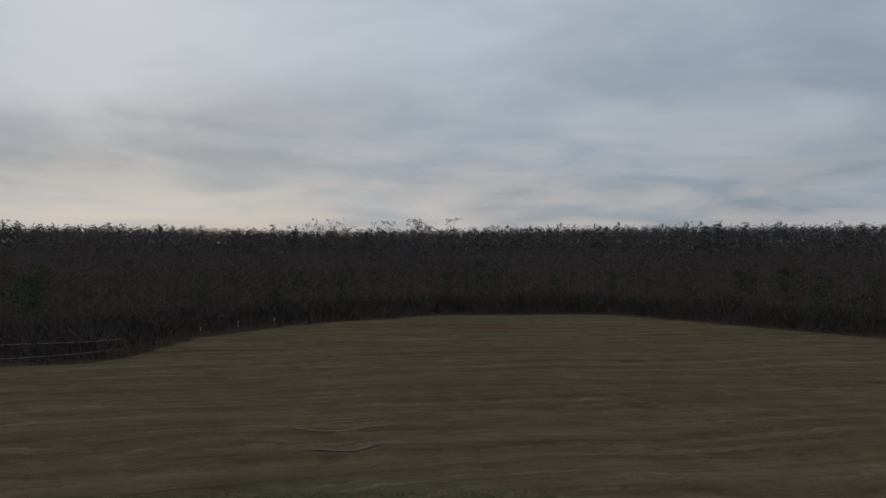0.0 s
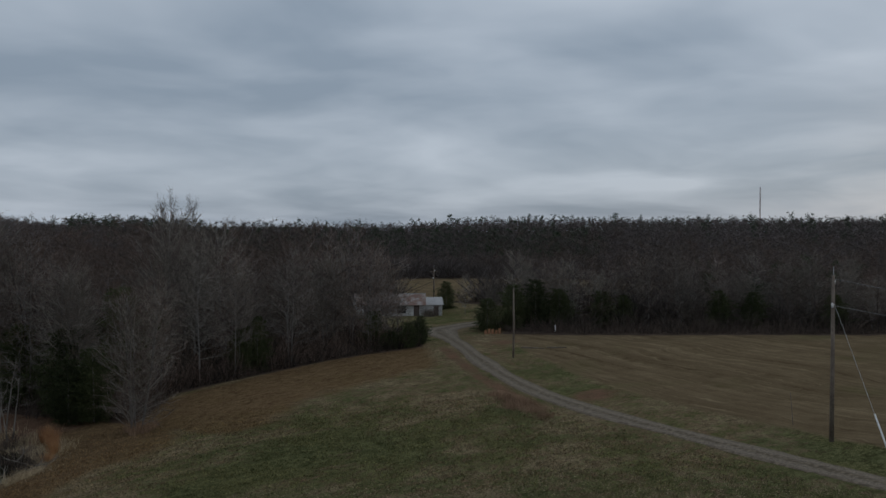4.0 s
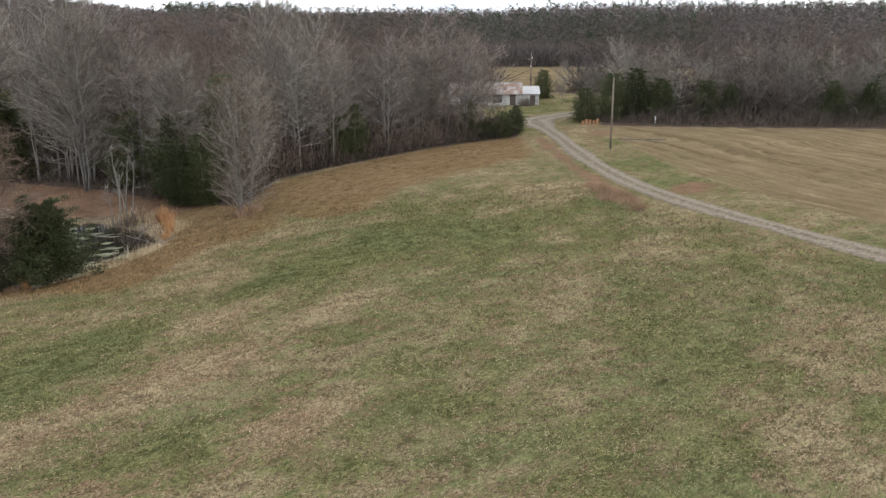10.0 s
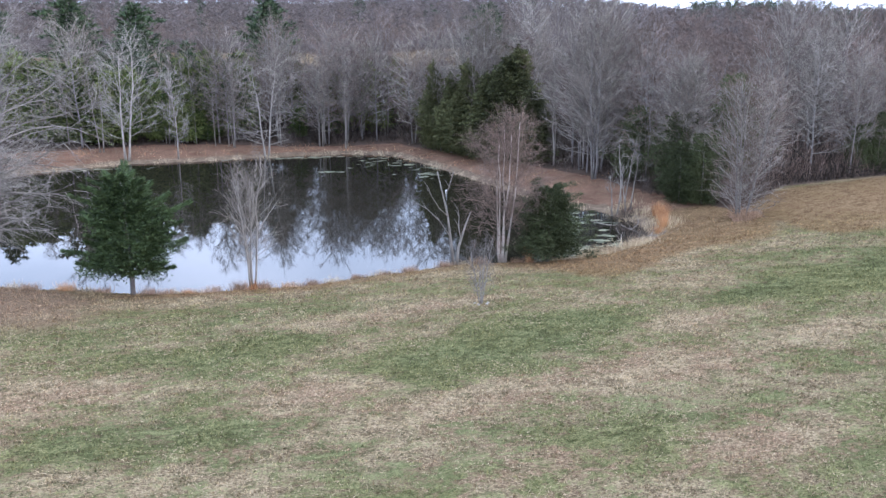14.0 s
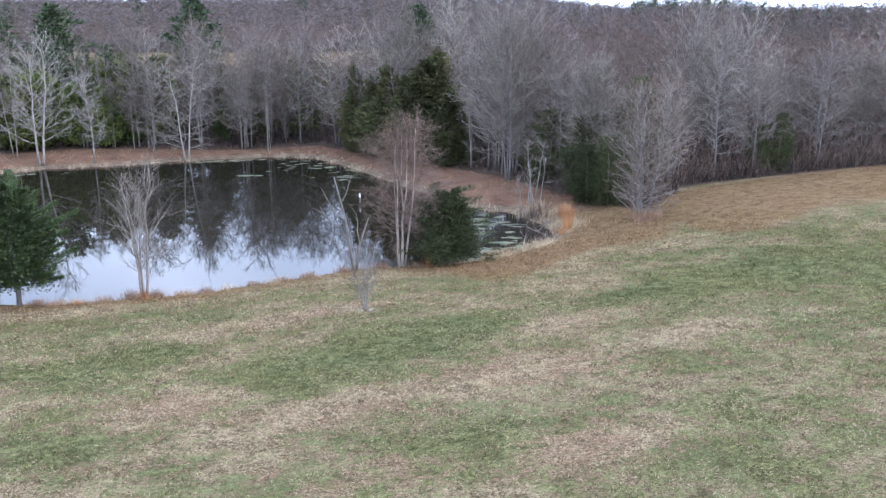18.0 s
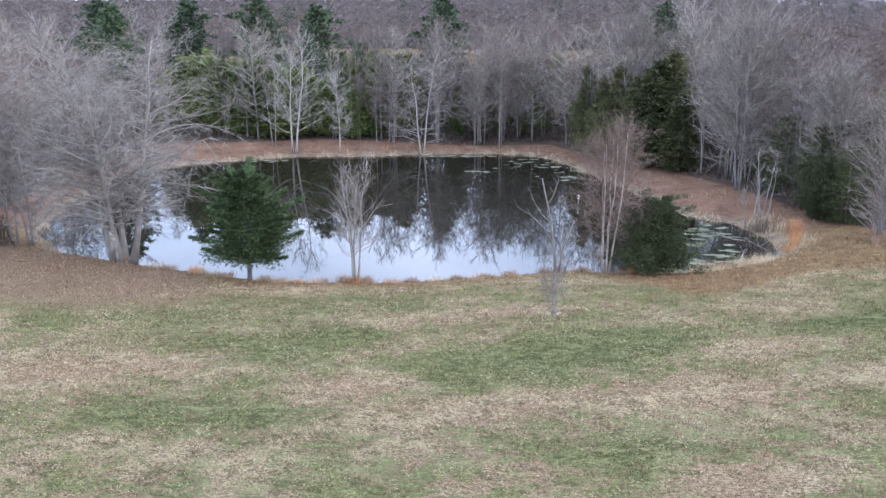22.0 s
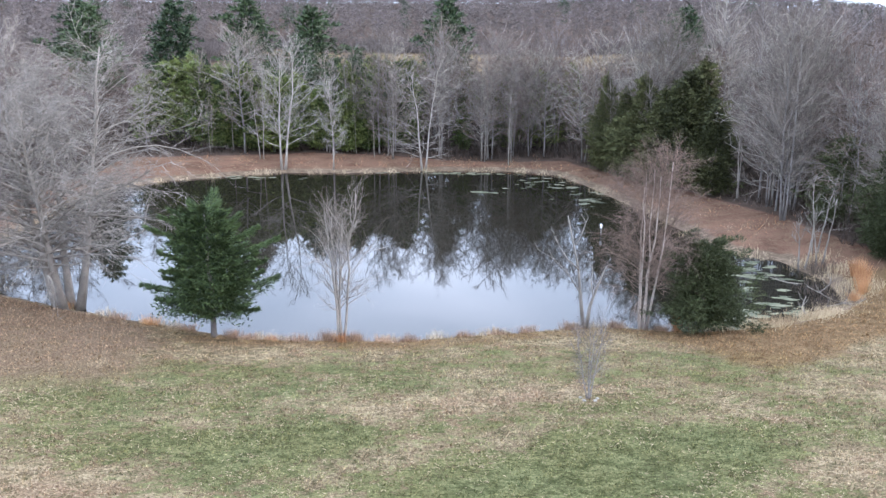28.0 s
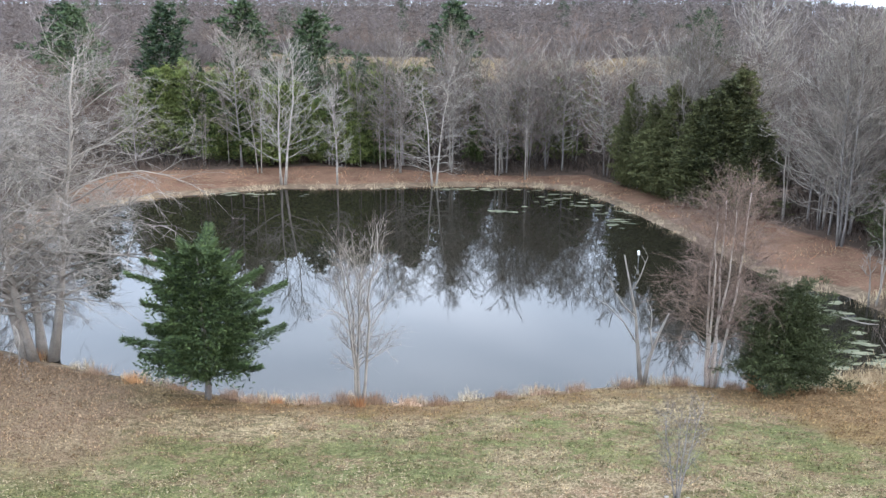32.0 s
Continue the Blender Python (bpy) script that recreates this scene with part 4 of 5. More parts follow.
# -- the woods behind: too many trees to count
def far_tree(rng, tall, limbs, twigs, w, fine_=1.0):
    g = Geo()
    g.tube([(0, 0, -0.3), (rng.normal(0, 0.4), rng.normal(0, 0.4), tall * 0.5), (rng.normal(0, 0.9), rng.normal(0, 0.9), tall * 0.92)], [0.0045 * tall, 0.003 * tall, 0.015], 3, False)
    f = rng.uniform(0.06, 0.95, limbs)
    a = rng.uniform(0, 6.28, limbs)
    length = tall * 0.26 * np.sqrt(np.maximum(0.03, 1 - ((f - 0.46) / 0.5) ** 2)) * rng.uniform(0.7, 1.2, limbs)
    base = np.column_stack([np.zeros(limbs), np.zeros(limbs), f * tall])
    tip = base + np.column_stack([np.cos(a) * length, np.sin(a) * length, length * rng.uniform(0.1, 0.65, limbs)])
    g.slivers(base, tip, w * 1.6, rng)
    i = rng.integers(0, limbs, twigs)
    s = rng.uniform(0.3, 1, twigs)[:, None]
    tb = base[i] + (tip[i] - base[i]) * s
    d = (tip - base)[i] / length[i][:, None] * 0.5 + rng.normal(0, 0.6, (twigs, 3)) + UP * 0.15
    d /= np.linalg.norm(d, axis=1)[:, None]
    g.slivers(tb, tb + d * rng.uniform(0.06, 0.13, (twigs, 1)) * tall * fine_, w, rng)
    return g.arrays()


def far_pine(rng, tall, clumps, leaves, size):
    g = Geo()
    g.tube([(0, 0, -0.3), (0, 0, tall * 0.9)], [0.008 * tall, 0.03], 3, False)
    for _ in range(clumps):
        f = rng.uniform(0.3, 1)
        rad = tall * 0.17 * (1.15 - f) ** 0.5
        c = np.array([*rng.normal(0, rad * 0.6, 2), f * tall])
        p = c + rng.normal(0, 1, (leaves, 3)) * [rad * 0.4, rad * 0.4, rad * 0.28]
        d = rng.normal(0, 0.7, (leaves, 3)) + UP * 0.3
        d /= np.linalg.norm(d, axis=1)[:, None]
        g.slivers(p, p + d * size, size * 0.7, rng)
    return g.arrays()


bush = []


def scatter(name, protos, spots, mat, label, category, rng, tall=(0.75, 1.2)):
    """Many trees in one object."""
    vs, fs, k = [], [], 0
    kinds = rng.integers(0, len(protos), len(spots))
    for j, (pv, pf) in enumerate(protos):
        s = spots[kinds == j]
        if not len(s):
            continue
        th, sc = rng.uniform(0, 6.28, len(s)), rng.uniform(*tall, len(s))
        c, sn = np.cos(th), np.sin(th)
        x = (pv[None, :, 0] * c[:, None] - pv[None, :, 1] * sn[:, None]) * sc[:, None] + s[:, 0, None]
        y = (pv[None, :, 0] * sn[:, None] + pv[None, :, 1] * c[:, None]) * sc[:, None] + s[:, 1, None]
        z = pv[None, :, 2] * sc[:, None] + height(s[:, 0], s[:, 1])[:, None] - 0.1
        vs.append(np.stack([x, y, z], -1).reshape(-1, 3))
        fs.append((pf[None] + (np.arange(len(s)) * len(pv))[:, None, None]).reshape(-1, 3) + k)
        k += len(vs[-1])
    me = np_mesh(name, np.concatenate(vs), np.concatenate(fs), [mat, WOOD_STEM])
    stem = np.concatenate([np.tile(np.arange(len(pf)) < 12, int((kinds == j).sum())) for j, (pv, pf) in enumerate(protos)])
    if protos is not bush:
        me.polygons.foreach_set("material_index", stem.astype(np.int32))
    return tagged(new(name, me), label, category, kind="stuff")


def bearing(x, y):
    """Degrees to the right of +y, seen from the lawn."""
    return np.degrees(np.arctan2(x + 4, y - 7))


def spots_in(rng, near, far, gap, first=-48, last=172):
    """Jittered places in the woods, between two distances from the lawn."""
    k = int(far / gap) + 1
    gx_, gy_ = np.meshgrid(np.arange(-k, k + 1) * gap - 4, np.arange(-k, k + 1) * gap + 7)
    p = np.column_stack([gx_.ravel(), gy_.ravel()]) + rng.uniform(-0.5, 0.5, (gx_.size, 2)) * gap
    rr, bb = np.hypot(p[:, 0] + 4, p[:, 1] - 7), bearing(p[:, 0], p[:, 1])
    p = p[(rr > near) & (rr < far) & (bb > first) & (bb < last)]
    keep = (poly_distance(p[:, 0], p[:, 1], CLEARING) > 3) & ((p[:, 0] - 75) ** 2 + (p[:, 1] - 84) ** 2 > 81) & ((p[:, 0] - 69) ** 2 + (p[:, 1] - 77) ** 2 > 49) & (poly_distance(p[:, 0], p[:, 1], FAR_FIELD) > 0) & (poly_distance(p[:, 0], p[:, 1], BACK_FIELD) > 0)
    return p[keep & (np.abs(line_distance(p[:, 0], p[:, 1], ROAD)) > 3)]


rng = r(7)
NEAR_WOOD = [far_tree(rng, 12.5, 26, 340, 0.040) for _ in range(5)]
MID_WOOD = [far_tree(rng, 13.5, 16, 170, 0.080, 0.75) for _ in range(5)]
FAR_WOOD = [far_tree(rng, 15.5, 11, 72, 0.26, 0.65) for _ in range(5)]
HORIZON_WOOD = [far_tree(rng, 15.5, 9, 34, 0.45, 0.7) for _ in range(5)]
HORIZON_PINES = [far_pine(rng, 18, 8, 12, 1.0) for _ in range(4)]
PINES = [far_pine(rng, 17, 16, 34, 0.5) for _ in range(4)]
FAR_PINES = [far_pine(rng, 18, 14, 22, 0.62) for _ in range(4)]
p = spots_in(rng, 60, 175, 4.3)
back = (bearing(p[:, 0], p[:, 1]) < 20) & (p[:, 1] > 108)
open_ = (bearing(p[:, 0], p[:, 1]) < 26) & (p[:, 1] > 136) & (rng.uniform(size=len(p)) < 0.75)
p, back = p[~open_], back[~open_]
side = bearing(p[:, 0], p[:, 1]) > 66
scatter("woods_near", NEAR_WOOD, p[~back & ~side], WOODS, "leafless grey-brown winter woods round the clearing", "woods", rng, (0.55, 1.1))
# added dark pines stand in for the deep shade of these woods
dark = side & (rng.uniform(size=len(p)) < 0.16)
scatter("pines_beyond_field", PINES, p[dark], PINE, "scattered dark pines added to deepen the woods beyond the field", "woods", rng, (0.28, 0.5))
scatter("woods_beyond_field", NEAR_WOOD, p[side & ~dark], WOODS, "leafless grey-brown winter woods beyond the stubble field", "woods", rng, (0.45, 0.9))
scatter("woods_behind_pond", NEAR_WOOD, np.vstack([p[back], p[back] + 2.1, p[back] + [-1.6, 0.9]]), WOODS, "low leafless winter woods behind the pond", "woods", rng, (0.42, 0.80))
# undergrowth in the first stretch behind the edge
for _ in range(5):
    g = Geo()
    k = 90
    base = np.column_stack([rng.normal(0, 0.5, (k, 2)), rng.uniform(-0.1, 1.2, k)])
    d = np.column_stack([base[:, :2] * 0.8 + rng.normal(0, 0.35, (k, 2)), rng.uniform(0.5, 1.1, k)])
    g.slivers(base, base + d * rng.uniform(0.8, 2.2, (k, 1)), 0.07, rng)
    bush.append(g.arrays())
q = spots_in(rng, 50, 190, 2.7)
q = q[poly_distance(q[:, 0], q[:, 1], CLEARING) < 22]
s_ = spots_in(rng, 100, 380, 3.4, -48, 110)
s_ = s_[np.minimum(poly_distance(s_[:, 0], s_[:, 1], FAR_FIELD), poly_distance(s_[:, 0], s_[:, 1], BACK_FIELD)) < 16]
scatter("undergrowth_fields", bush, s_, DISTANT_WOODS, "grey-brown brush along the far fields", "undergrowth", rng, (1.3, 2.6))
scatter("undergrowth", bush, q, UNDERGROWTH, "dark tangled undergrowth along the edge of the woods", "undergrowth", rng, (0.6, 1.5))
p = np.vstack([spots_in(rng, 175, 345, 5.6, -48, 80), spots_in(rng, 175, 345, 6.2, 80)])
b_ = bearing(p[:, 0], p[:, 1])
pine = (b_ > 33) & (b_ < 60) & (np.hypot(p[:, 0], p[:, 1]) > 285) & (rng.uniform(size=len(p)) < 0.75)
scatter("woods_middle", MID_WOOD, p[~pine & (b_ < 66)], DISTANT_WOODS, "leafless grey-brown winter woods behind the fields", "woods", rng, (0.75, 1.12))
scatter("woods_on_flat", MID_WOOD, p[~pine & (b_ >= 66)], DISTANT_WOODS, "leafless grey-brown winter woods on the flat land", "woods", rng, (0.55, 0.86))
scatter("pine_woods", PINES, p[pine], PINE, "dark green pine woods on the rise behind the house", "woods", rng, (0.58, 0.82))
p = np.vstack([spots_in(rng, 345, 760, 8.5, -48, 32), spots_in(rng, 345, 760, 11.0, 32, 66), spots_in(rng, 345, 760, 9.4, 66)])
b_ = bearing(p[:, 0], p[:, 1])
patch = np.sin(p[:, 0] * 0.011) + np.sin(p[:, 1] * 0.014 + 1.3)
pine = ((patch > 0.9) & (b_ < 100) & (b_ > 26)) | (rng.uniform(size=len(p)) < 0.04)
scatter("woods_far", FAR_WOOD, p[~pine], DISTANT_WOODS, "far leafless winter woods on the slopes", "woods", rng, (0.92, 1.14))
scatter("pine_woods_far", FAR_PINES, p[pine], PINE, "far dark green pines on the slopes", "woods", rng, (0.88, 1.06))
p = np.vstack([spots_in(rng, 760, 1300, 19.0, -48, 60), spots_in(rng, 760, 1300, 14.5, 60)])
b_ = bearing(p[:, 0], p[:, 1])
pine = (np.sin(b_ * 0.21) + np.sin(b_ * 0.083 + 2) > 0.3) & (b_ < 100) & (b_ > 26)
scatter("woods_horizon", HORIZON_WOOD, p[~pine], DISTANT_WOODS, "leafless woods along the horizon", "woods", rng, (0.98, 1.15))
scatter("pine_woods_horizon", HORIZON_PINES, p[pine], PINE, "dark pines along the horizon", "woods", rng, (0.82, 0.96))

a = np.radians(rng.uniform(117, 127.5, 34))
d = rng.uniform(470, 560, 34)
scatter("trees_on_ridge", MID_WOOD, np.column_stack([-4 + np.sin(a) * d, 7 + np.cos(a) * d]), WOODS, "row of taller bare trees on the far ridge", "woods", rng, (1.35, 1.75))

# -- brush under the trees and along the edge of the woods
rng = r(8)


def thicket(name, line, depth, count, tall, mat, label, category):
    line = np.array(line, float)
    seg = np.linalg.norm(np.diff(line, axis=0), axis=1)
    s = rng.uniform(0, seg.sum(), count)
    i = np.searchsorted(np.cumsum(seg), s).clip(0, len(seg) - 1)
    f = (s - np.r_[0, np.cumsum(seg)][i]) / seg[i]
    d = (line[i + 1] - line[i]) / seg[i][:, None]
    back = depth * rng.uniform(0, 1, count) ** 1.2
    x, y = (line[i] + (line[i + 1] - line[i]) * f[:, None] + np.column_stack([-d[:, 1], d[:, 0]]) * back[:, None]).T
    clump = 0.55 + 0.45 * np.sin(x * 1.1 + 2 * np.sin(y * 0.7)) * np.sin(y * 0.9)
    base = np.column_stack([x, y, height(x, y) - 0.03])
    d = rng.normal(0, 0.35, (count, 3)) + UP
    d /= np.linalg.norm(d, axis=1)[:, None]
    tip = base + d * (tall * clump * rng.uniform(0.4, 1.2, count))[:, None]
    g = Geo()
    g.slivers(base, tip, 0.02 + 0.012 * tall, rng)
    j = rng.integers(0, count, count)
    q = base[j] + (tip[j] - base[j]) * rng.uniform(0.3, 0.9, (count, 1))
    g.slivers(q, q + (rng.normal(0, 0.5, (count, 3)) + UP * 0.6) * tall * 0.28, 0.016 + 0.008 * tall, rng)
    return tagged(new(name, g.mesh(name, mat)), label, category, kind="stuff")


thicket("brush_far_bank", [(-38, 106), (-29, 109), (-20, 111.5), (-10, 111), (-3.7, 109.3), (8.7, 109.3)], 9, 5000, 2.2, BRUSH, "brown brush under the far trees", "brush")
thicket("brush_wood_edge", [(9, 109), (14, 100), (19, 90.5), (22.5, 82.5), (25, 76), (28.5, 69)], 8, 5000, 2.2, BRUSH, "brown brush along the path side woods", "brush")
thicket("brush_lawn_edge", [(29, 65.5), (35, 69), (41.5, 68.3), (52, 67.8), (61.5, 66), (66, 71)], 9, 9000, 2.8, BRUSH, "tangled brown brush along the woods by the lawn", "brush")
thicket("saplings_lawn_edge", [(30, 66.8), (35, 69.6), (41.5, 68.9), (52, 68.4), (61, 66.8)], 7, 3600, 4.0, RED_TWIG, "thin leafless saplings along the woods by the lawn", "saplings")
thicket("brush_hedgerow", [(75, 68), (78, 60), (84, 51), (93, 39.5), (99, 31.5), (108, 17.5)], 6, 6000, 2.4, BRUSH, "tangled brown brush along the field's hedgerow", "brush")
thicket("brush_field_edge", [(108, 17), (102.5, 9), (86.5, 3), (78, -4.5), (74, -12), (76.5, -17.5), (88, -27.5), (97.5, -45), (103, -72), (90.5, -97.5), (60, -96), (20, -98.5)], 10, 9000, 3.2, BRUSH, "dark brush along the far edge of the field", "brush")
thicket("brush_left", [(-52, 47), (-31, 60.5), (-38, 70), (-40, 90), (-38, 105)], 7, 5000, 2.2, BRUSH, "brown brush beside the big tree", "brush")

# -- grass, reeds and floating leaves
def shore_tufts(name, line, out, count, tall, mat, label):
    line = np.array(line, float)
    seg = np.linalg.norm(np.diff(line, axis=0), axis=1)
    s = rng.uniform(0, seg.sum(), count)
    i = np.searchsorted(np.cumsum(seg), s).clip(0, len(seg) - 1)
    f = (s - np.r_[0, np.cumsum(seg)][i]) / seg[i]
    d = (line[i + 1] - line[i]) / seg[i][:, None]
    off = rng.normal(0, out, count)
    x, y = (line[i] + (line[i + 1] - line[i]) * f[:, None] + np.column_stack([d[:, 1], -d[:, 0]]) * off[:, None]).T
    clump = np.clip(0.5 + 0.7 * np.sin(s * 1.7 + 3 * np.sin(s * 0.31)), 0.15, 1.2)
    base = np.column_stack([x, y, np.maximum(height(x, y), -0.05) - 0.03])
    w = rng.normal(0, 0.42, (count, 3)) + UP
    w /= np.linalg.norm(w, axis=1)[:, None]
    g = Geo()
    g.slivers(base, base + w * (tall * clump * rng.uniform(0.5, 1.3, count))[:, None], 0.03, rng)
    return tagged(new(name, g.mesh(name, mat)), label, "grass", kind="stuff")


shore_tufts("bank_grass", POND[:18], 0.28, 5200, 0.42, DRY, "dry pale grass tufts along the near pond bank")
shore_tufts("far_bank_grass", POND[17:], 0.45, 5200, 0.5, DRY, "dry pale grass along the far pond bank")
STRIP = [(-33, 104.5), (-20, 107), (-6, 107), (6, 106.5), (11.5, 99.5), (15.5, 90), (19, 80.5), (22, 74.5)]
shore_tufts("strip_grass", STRIP, 1.6, 2400, 0.24, DRY, "sparse dry grass on the strip behind the pond")
shore_tufts("strip_weeds", STRIP, 1.9, 4200, 0.24, RUST_GRASS, "sparse rust coloured weeds on the strip behind the pond")
shore_tufts("inlet_grass", [(12, 57.4), (16, 58.6), (19, 60.2), (22, 62.5), (23, 66), (22, 71)], 0.7, 3800, 0.6, DRY, "matted dry grass round the marshy inlet")


BRUSH_RED = mottled("red_brown_weeds", (0.13, 0.075, 0.045), (0.40, 0.27, 0.18), 0.6, per_piece=0.5)


def lawn_blades(count):
    """Short blades over the near lawn, thinner on the ground farther off; they take the colours of the ground they
    stand on, mostly brightened.
    """
    a, d = radians(-78) + rng.uniform(0, 1, count) * radians(108), 13 + 47 * rng.uniform(0, 1, count) ** 0.9
    x, y = -2 - np.sin(a) * d, 8 + np.cos(a) * d + 4 * rng.uniform(-1, 1, count)
    keep = (poly_distance(x, y, POND) > 0.8) & (poly_distance(x, y, CLEARING) < -1) & (line_distance(x, y, ROAD) < -2)
    x, y, d = x[keep], y[keep], d[keep]
    k = len(x)
    base = np.column_stack([x, y, height(x, y) - 0.01])
    w = rng.normal(0, 0.55, (k, 3)) + UP
    w /= np.linalg.norm(w, axis=1)[:, None]
    g = Geo()
    rough_ = np.sin(x * 5.1 + 2.3 * np.sin(y * 3.7)) * np.sin(y * 6.3 + 1.9 * np.sin(x * 2.9))
    g.slivers(base, base + w * (rng.uniform(0.03, 0.065, k) * (0.8 + d / 60) * (1.1 + 0.9 * np.maximum(rough_, -0.6)))[:, None], 0.011 + 0.0008 * d, rng)
    me = g.mesh("lawn_grass", GROUND)
    me.attributes.new("loose", "FLOAT", "POINT").data.foreach_set("value", np.ones(len(me.vertices), np.float32))
    col_, row_ = np.searchsorted(gx, x).clip(1, len(gx) - 1), np.searchsorted(gy, y).clip(1, len(gy) - 1)
    fx, fy = (x - gx[col_ - 1]) / (gx[col_] - gx[col_ - 1]), (y - gy[row_ - 1]) / (gy[row_] - gy[row_ - 1])
    for z, a in ZONES.items():
        v = (a[row_ - 1, col_ - 1] * (1 - fx) + a[row_ - 1, col_] * fx) * (1 - fy) + (a[row_, col_ - 1] * (1 - fx) + a[row_, col_] * fx) * fy
        me.attributes.new(z, "FLOAT", "POINT").data.foreach_set("value", np.repeat(v, 3).astype(np.float32))
    return tagged(new("lawn_grass", me), "short patchy winter lawn grass, half green and half dry", "grass", kind="stuff")


lawn_blades(400000)
STRAW = mottled("bleached_straw", (0.15, 0.112, 0.068), (0.35, 0.275, 0.178), 0.8, per_piece=0.5)
FRESH = mottled("dark_green_grass", (0.030, 0.041, 0.013), (0.115, 0.128, 0.048), 0.6, per_piece=0.5)


def lawn_wisps(name, count, long, flat_, mat, on_green, label):
    """Matted wisps on the lawn, in loose drifts: dead straw where the lawn is dry, dark blades where it is green."""
    a, d = radians(-78) + rng.uniform(0, 1, count) * radians(108), 11 + 29 * rng.uniform(0, 1, count) ** 0.8
    x, y = -2 - np.sin(a) * d, 8 + np.cos(a) * d
    drift_ = np.sin(x * 2.7 + 2.1 * np.sin(y * 1.9)) * np.sin(y * 3.1 + 1.7 * np.sin(x * 2.2)) + 0.6 * np.sin(x * 0.9 + y * 0.6)
    g_ = green[np.searchsorted(gy, y).clip(0, len(gy) - 1), np.searchsorted(gx, x).clip(0, len(gx) - 1)]
    want = (g_ - 0.5) * (1.5 if on_green else -1.2) + 0.45 * drift_ * (1 if on_green else -1)
    keep = (poly_distance(x, y, POND) > 2.5) & (poly_distance(x, y, CLEARING) < -4) & (line_distance(x, y, ROAD) < -2) & (want + rng.normal(0, 0.35, count) > (0.25 if on_green else 0.0))
    x, y, d = x[keep], y[keep], d[keep]
    k = len(x)
    base = np.column_stack([x, y, height(x, y) + 0.02])
    w = rng.normal(0, 1, (k, 3)) * [1.0, 0.7, flat_] + UP * flat_
    w /= np.linalg.norm(w, axis=1)[:, None]
    g = Geo()
    g.slivers(base, base + w * (long * rng.uniform(0.5, 1.3, k))[:, None], 0.008 + 0.0005 * d, rng)
    return tagged(new(name, g.mesh(name, mat)), label, "grass", kind="stuff")


lawn_wisps("lawn_straw", 130000, 0.12, 0.3, STRAW, False, "bleached dead straw matted on the lawn")
lawn_wisps("lawn_tufts", 95000, 0.09, 0.9, FRESH, True, "dark green winter grass tufts on the lawn")


def tuft(name, x, y, tall, wide, count, mat, label, category, group=""):
    g = Geo()
    base = np.column_stack([rng.normal(0, wide / 2.6, (count, 2)), np.full(count, -0.03)])
    d = np.column_stack([base[:, :2] * 0.25 / max(wide, 0.1) + rng.normal(0, 0.14, (count, 2)), np.ones(count)])
    g.slivers(base, base + d * tall * rng.uniform(0.6, 1.1, (count, 1)), 0.022, rng)
    a = np.arange(9) * 0.698
    g.put(np.vstack([[[0, 0, 0.03]], np.column_stack([np.cos(a) * wide * 0.7, np.sin(a) * wide * 0.7, np.full(9, -0.05)])]), [(0, i + 1, (i + 1) % 9 + 1) for i in range(9)])
    ob = new(name, g.mesh(name, mat))
    ob.matrix_basis = pose(*at(x, y, 0.02))
    return tagged(ob, label, category, group)


for x, y, h, w in ((22.3, 63.6, 1.0, 0.3), (22.6, 64.4, 1.3, 0.32), (22.9, 65.2, 1.5, 0.35), (23.1, 66.0, 1.5, 0.35), (23.2, 66.9, 1.2, 0.3), (21.6, 63.0, 0.7, 0.4)):
    tuft("reed_clump", x, y, h, w, 220, RUST_GRASS, "orange dry reeds at the tip of the inlet", "reeds", "orange reeds at the inlet")
for x, y, h, w in ((10.2, 56.5, 1.1, 0.26), (-6.6, 53.9, 0.6, 0.35), (-17.0, 56.0, 0.6, 0.6), (-10.2, 54.4, 0.4, 0.5), (-23.0, 59.0, 0.6, 0.5)):
    tuft("grass_clump", x, y, h, w, 160, RUST_GRASS, "rust coloured grass clump on the pond bank", "grass", "rusty clumps on the bank")
for x, y, h, w in ((14.6, 57.9, 0.55, 0.8), (15.6, 58.3, 0.75, 1.1), (16.6, 58.7, 0.6, 0.9), (18.0, 59.7, 0.5, 0.9), (19.6, 60.9, 0.5, 1.0)):
    tuft("grass_clump", x, y, h, w, 240, DRY, "pale dry grass clump beside the marshy inlet", "grass", "pale clumps by the inlet")
for x, y, h, w in ((46.2, 44.6, 0.4, 0.9), (45.4, 43.2, 0.55, 1.0), (44.5, 41.7, 0.7, 1.3), (43.6, 40.4, 0.6, 1.1), (42.9, 39.0, 0.5, 1.2), (41.9, 37.6, 0.35, 1.1), (43.2, 41.0, 0.4, 1.0)):
    tuft("ditch_weeds", x, y, h, w, 620, BRUSH_RED, "rusty dry weeds in the ditch beside the track", "weeds", "weeds beside the track")
for x, y, h, w in ((-11.4, 54.4, 0.35, 0.5), (-8.8, 54.3, 0.4, 0.6), (-6.0, 54.6, 0.5, 0.4), (-3.3, 54.5, 0.35, 0.6), (-0.6, 55.4, 0.3, 0.5), (2.6, 56.2, 0.4, 0.5), (4.9, 56.8, 0.45, 0.5), (7.2, 57.0, 0.5, 0.5), (-15.0, 55.6, 0.35, 0.6), (-19.2, 57.0, 0.4, 0.5), (-7.4, 54.4, 0.55, 0.5), (-4.6, 54.5, 0.35, 0.7), (1.2, 56.0, 0.3, 0.7), (9.6, 57.0, 0.4, 0.5), (-12.4, 55.0, 0.45, 0.5)):
    tuft("dead_weeds", x, y, h * 1.15, w * 1.3, 300, BRUSH_RED, "low clump of dead brown weeds at the waterline", "weeds", "dead weeds on the bank")
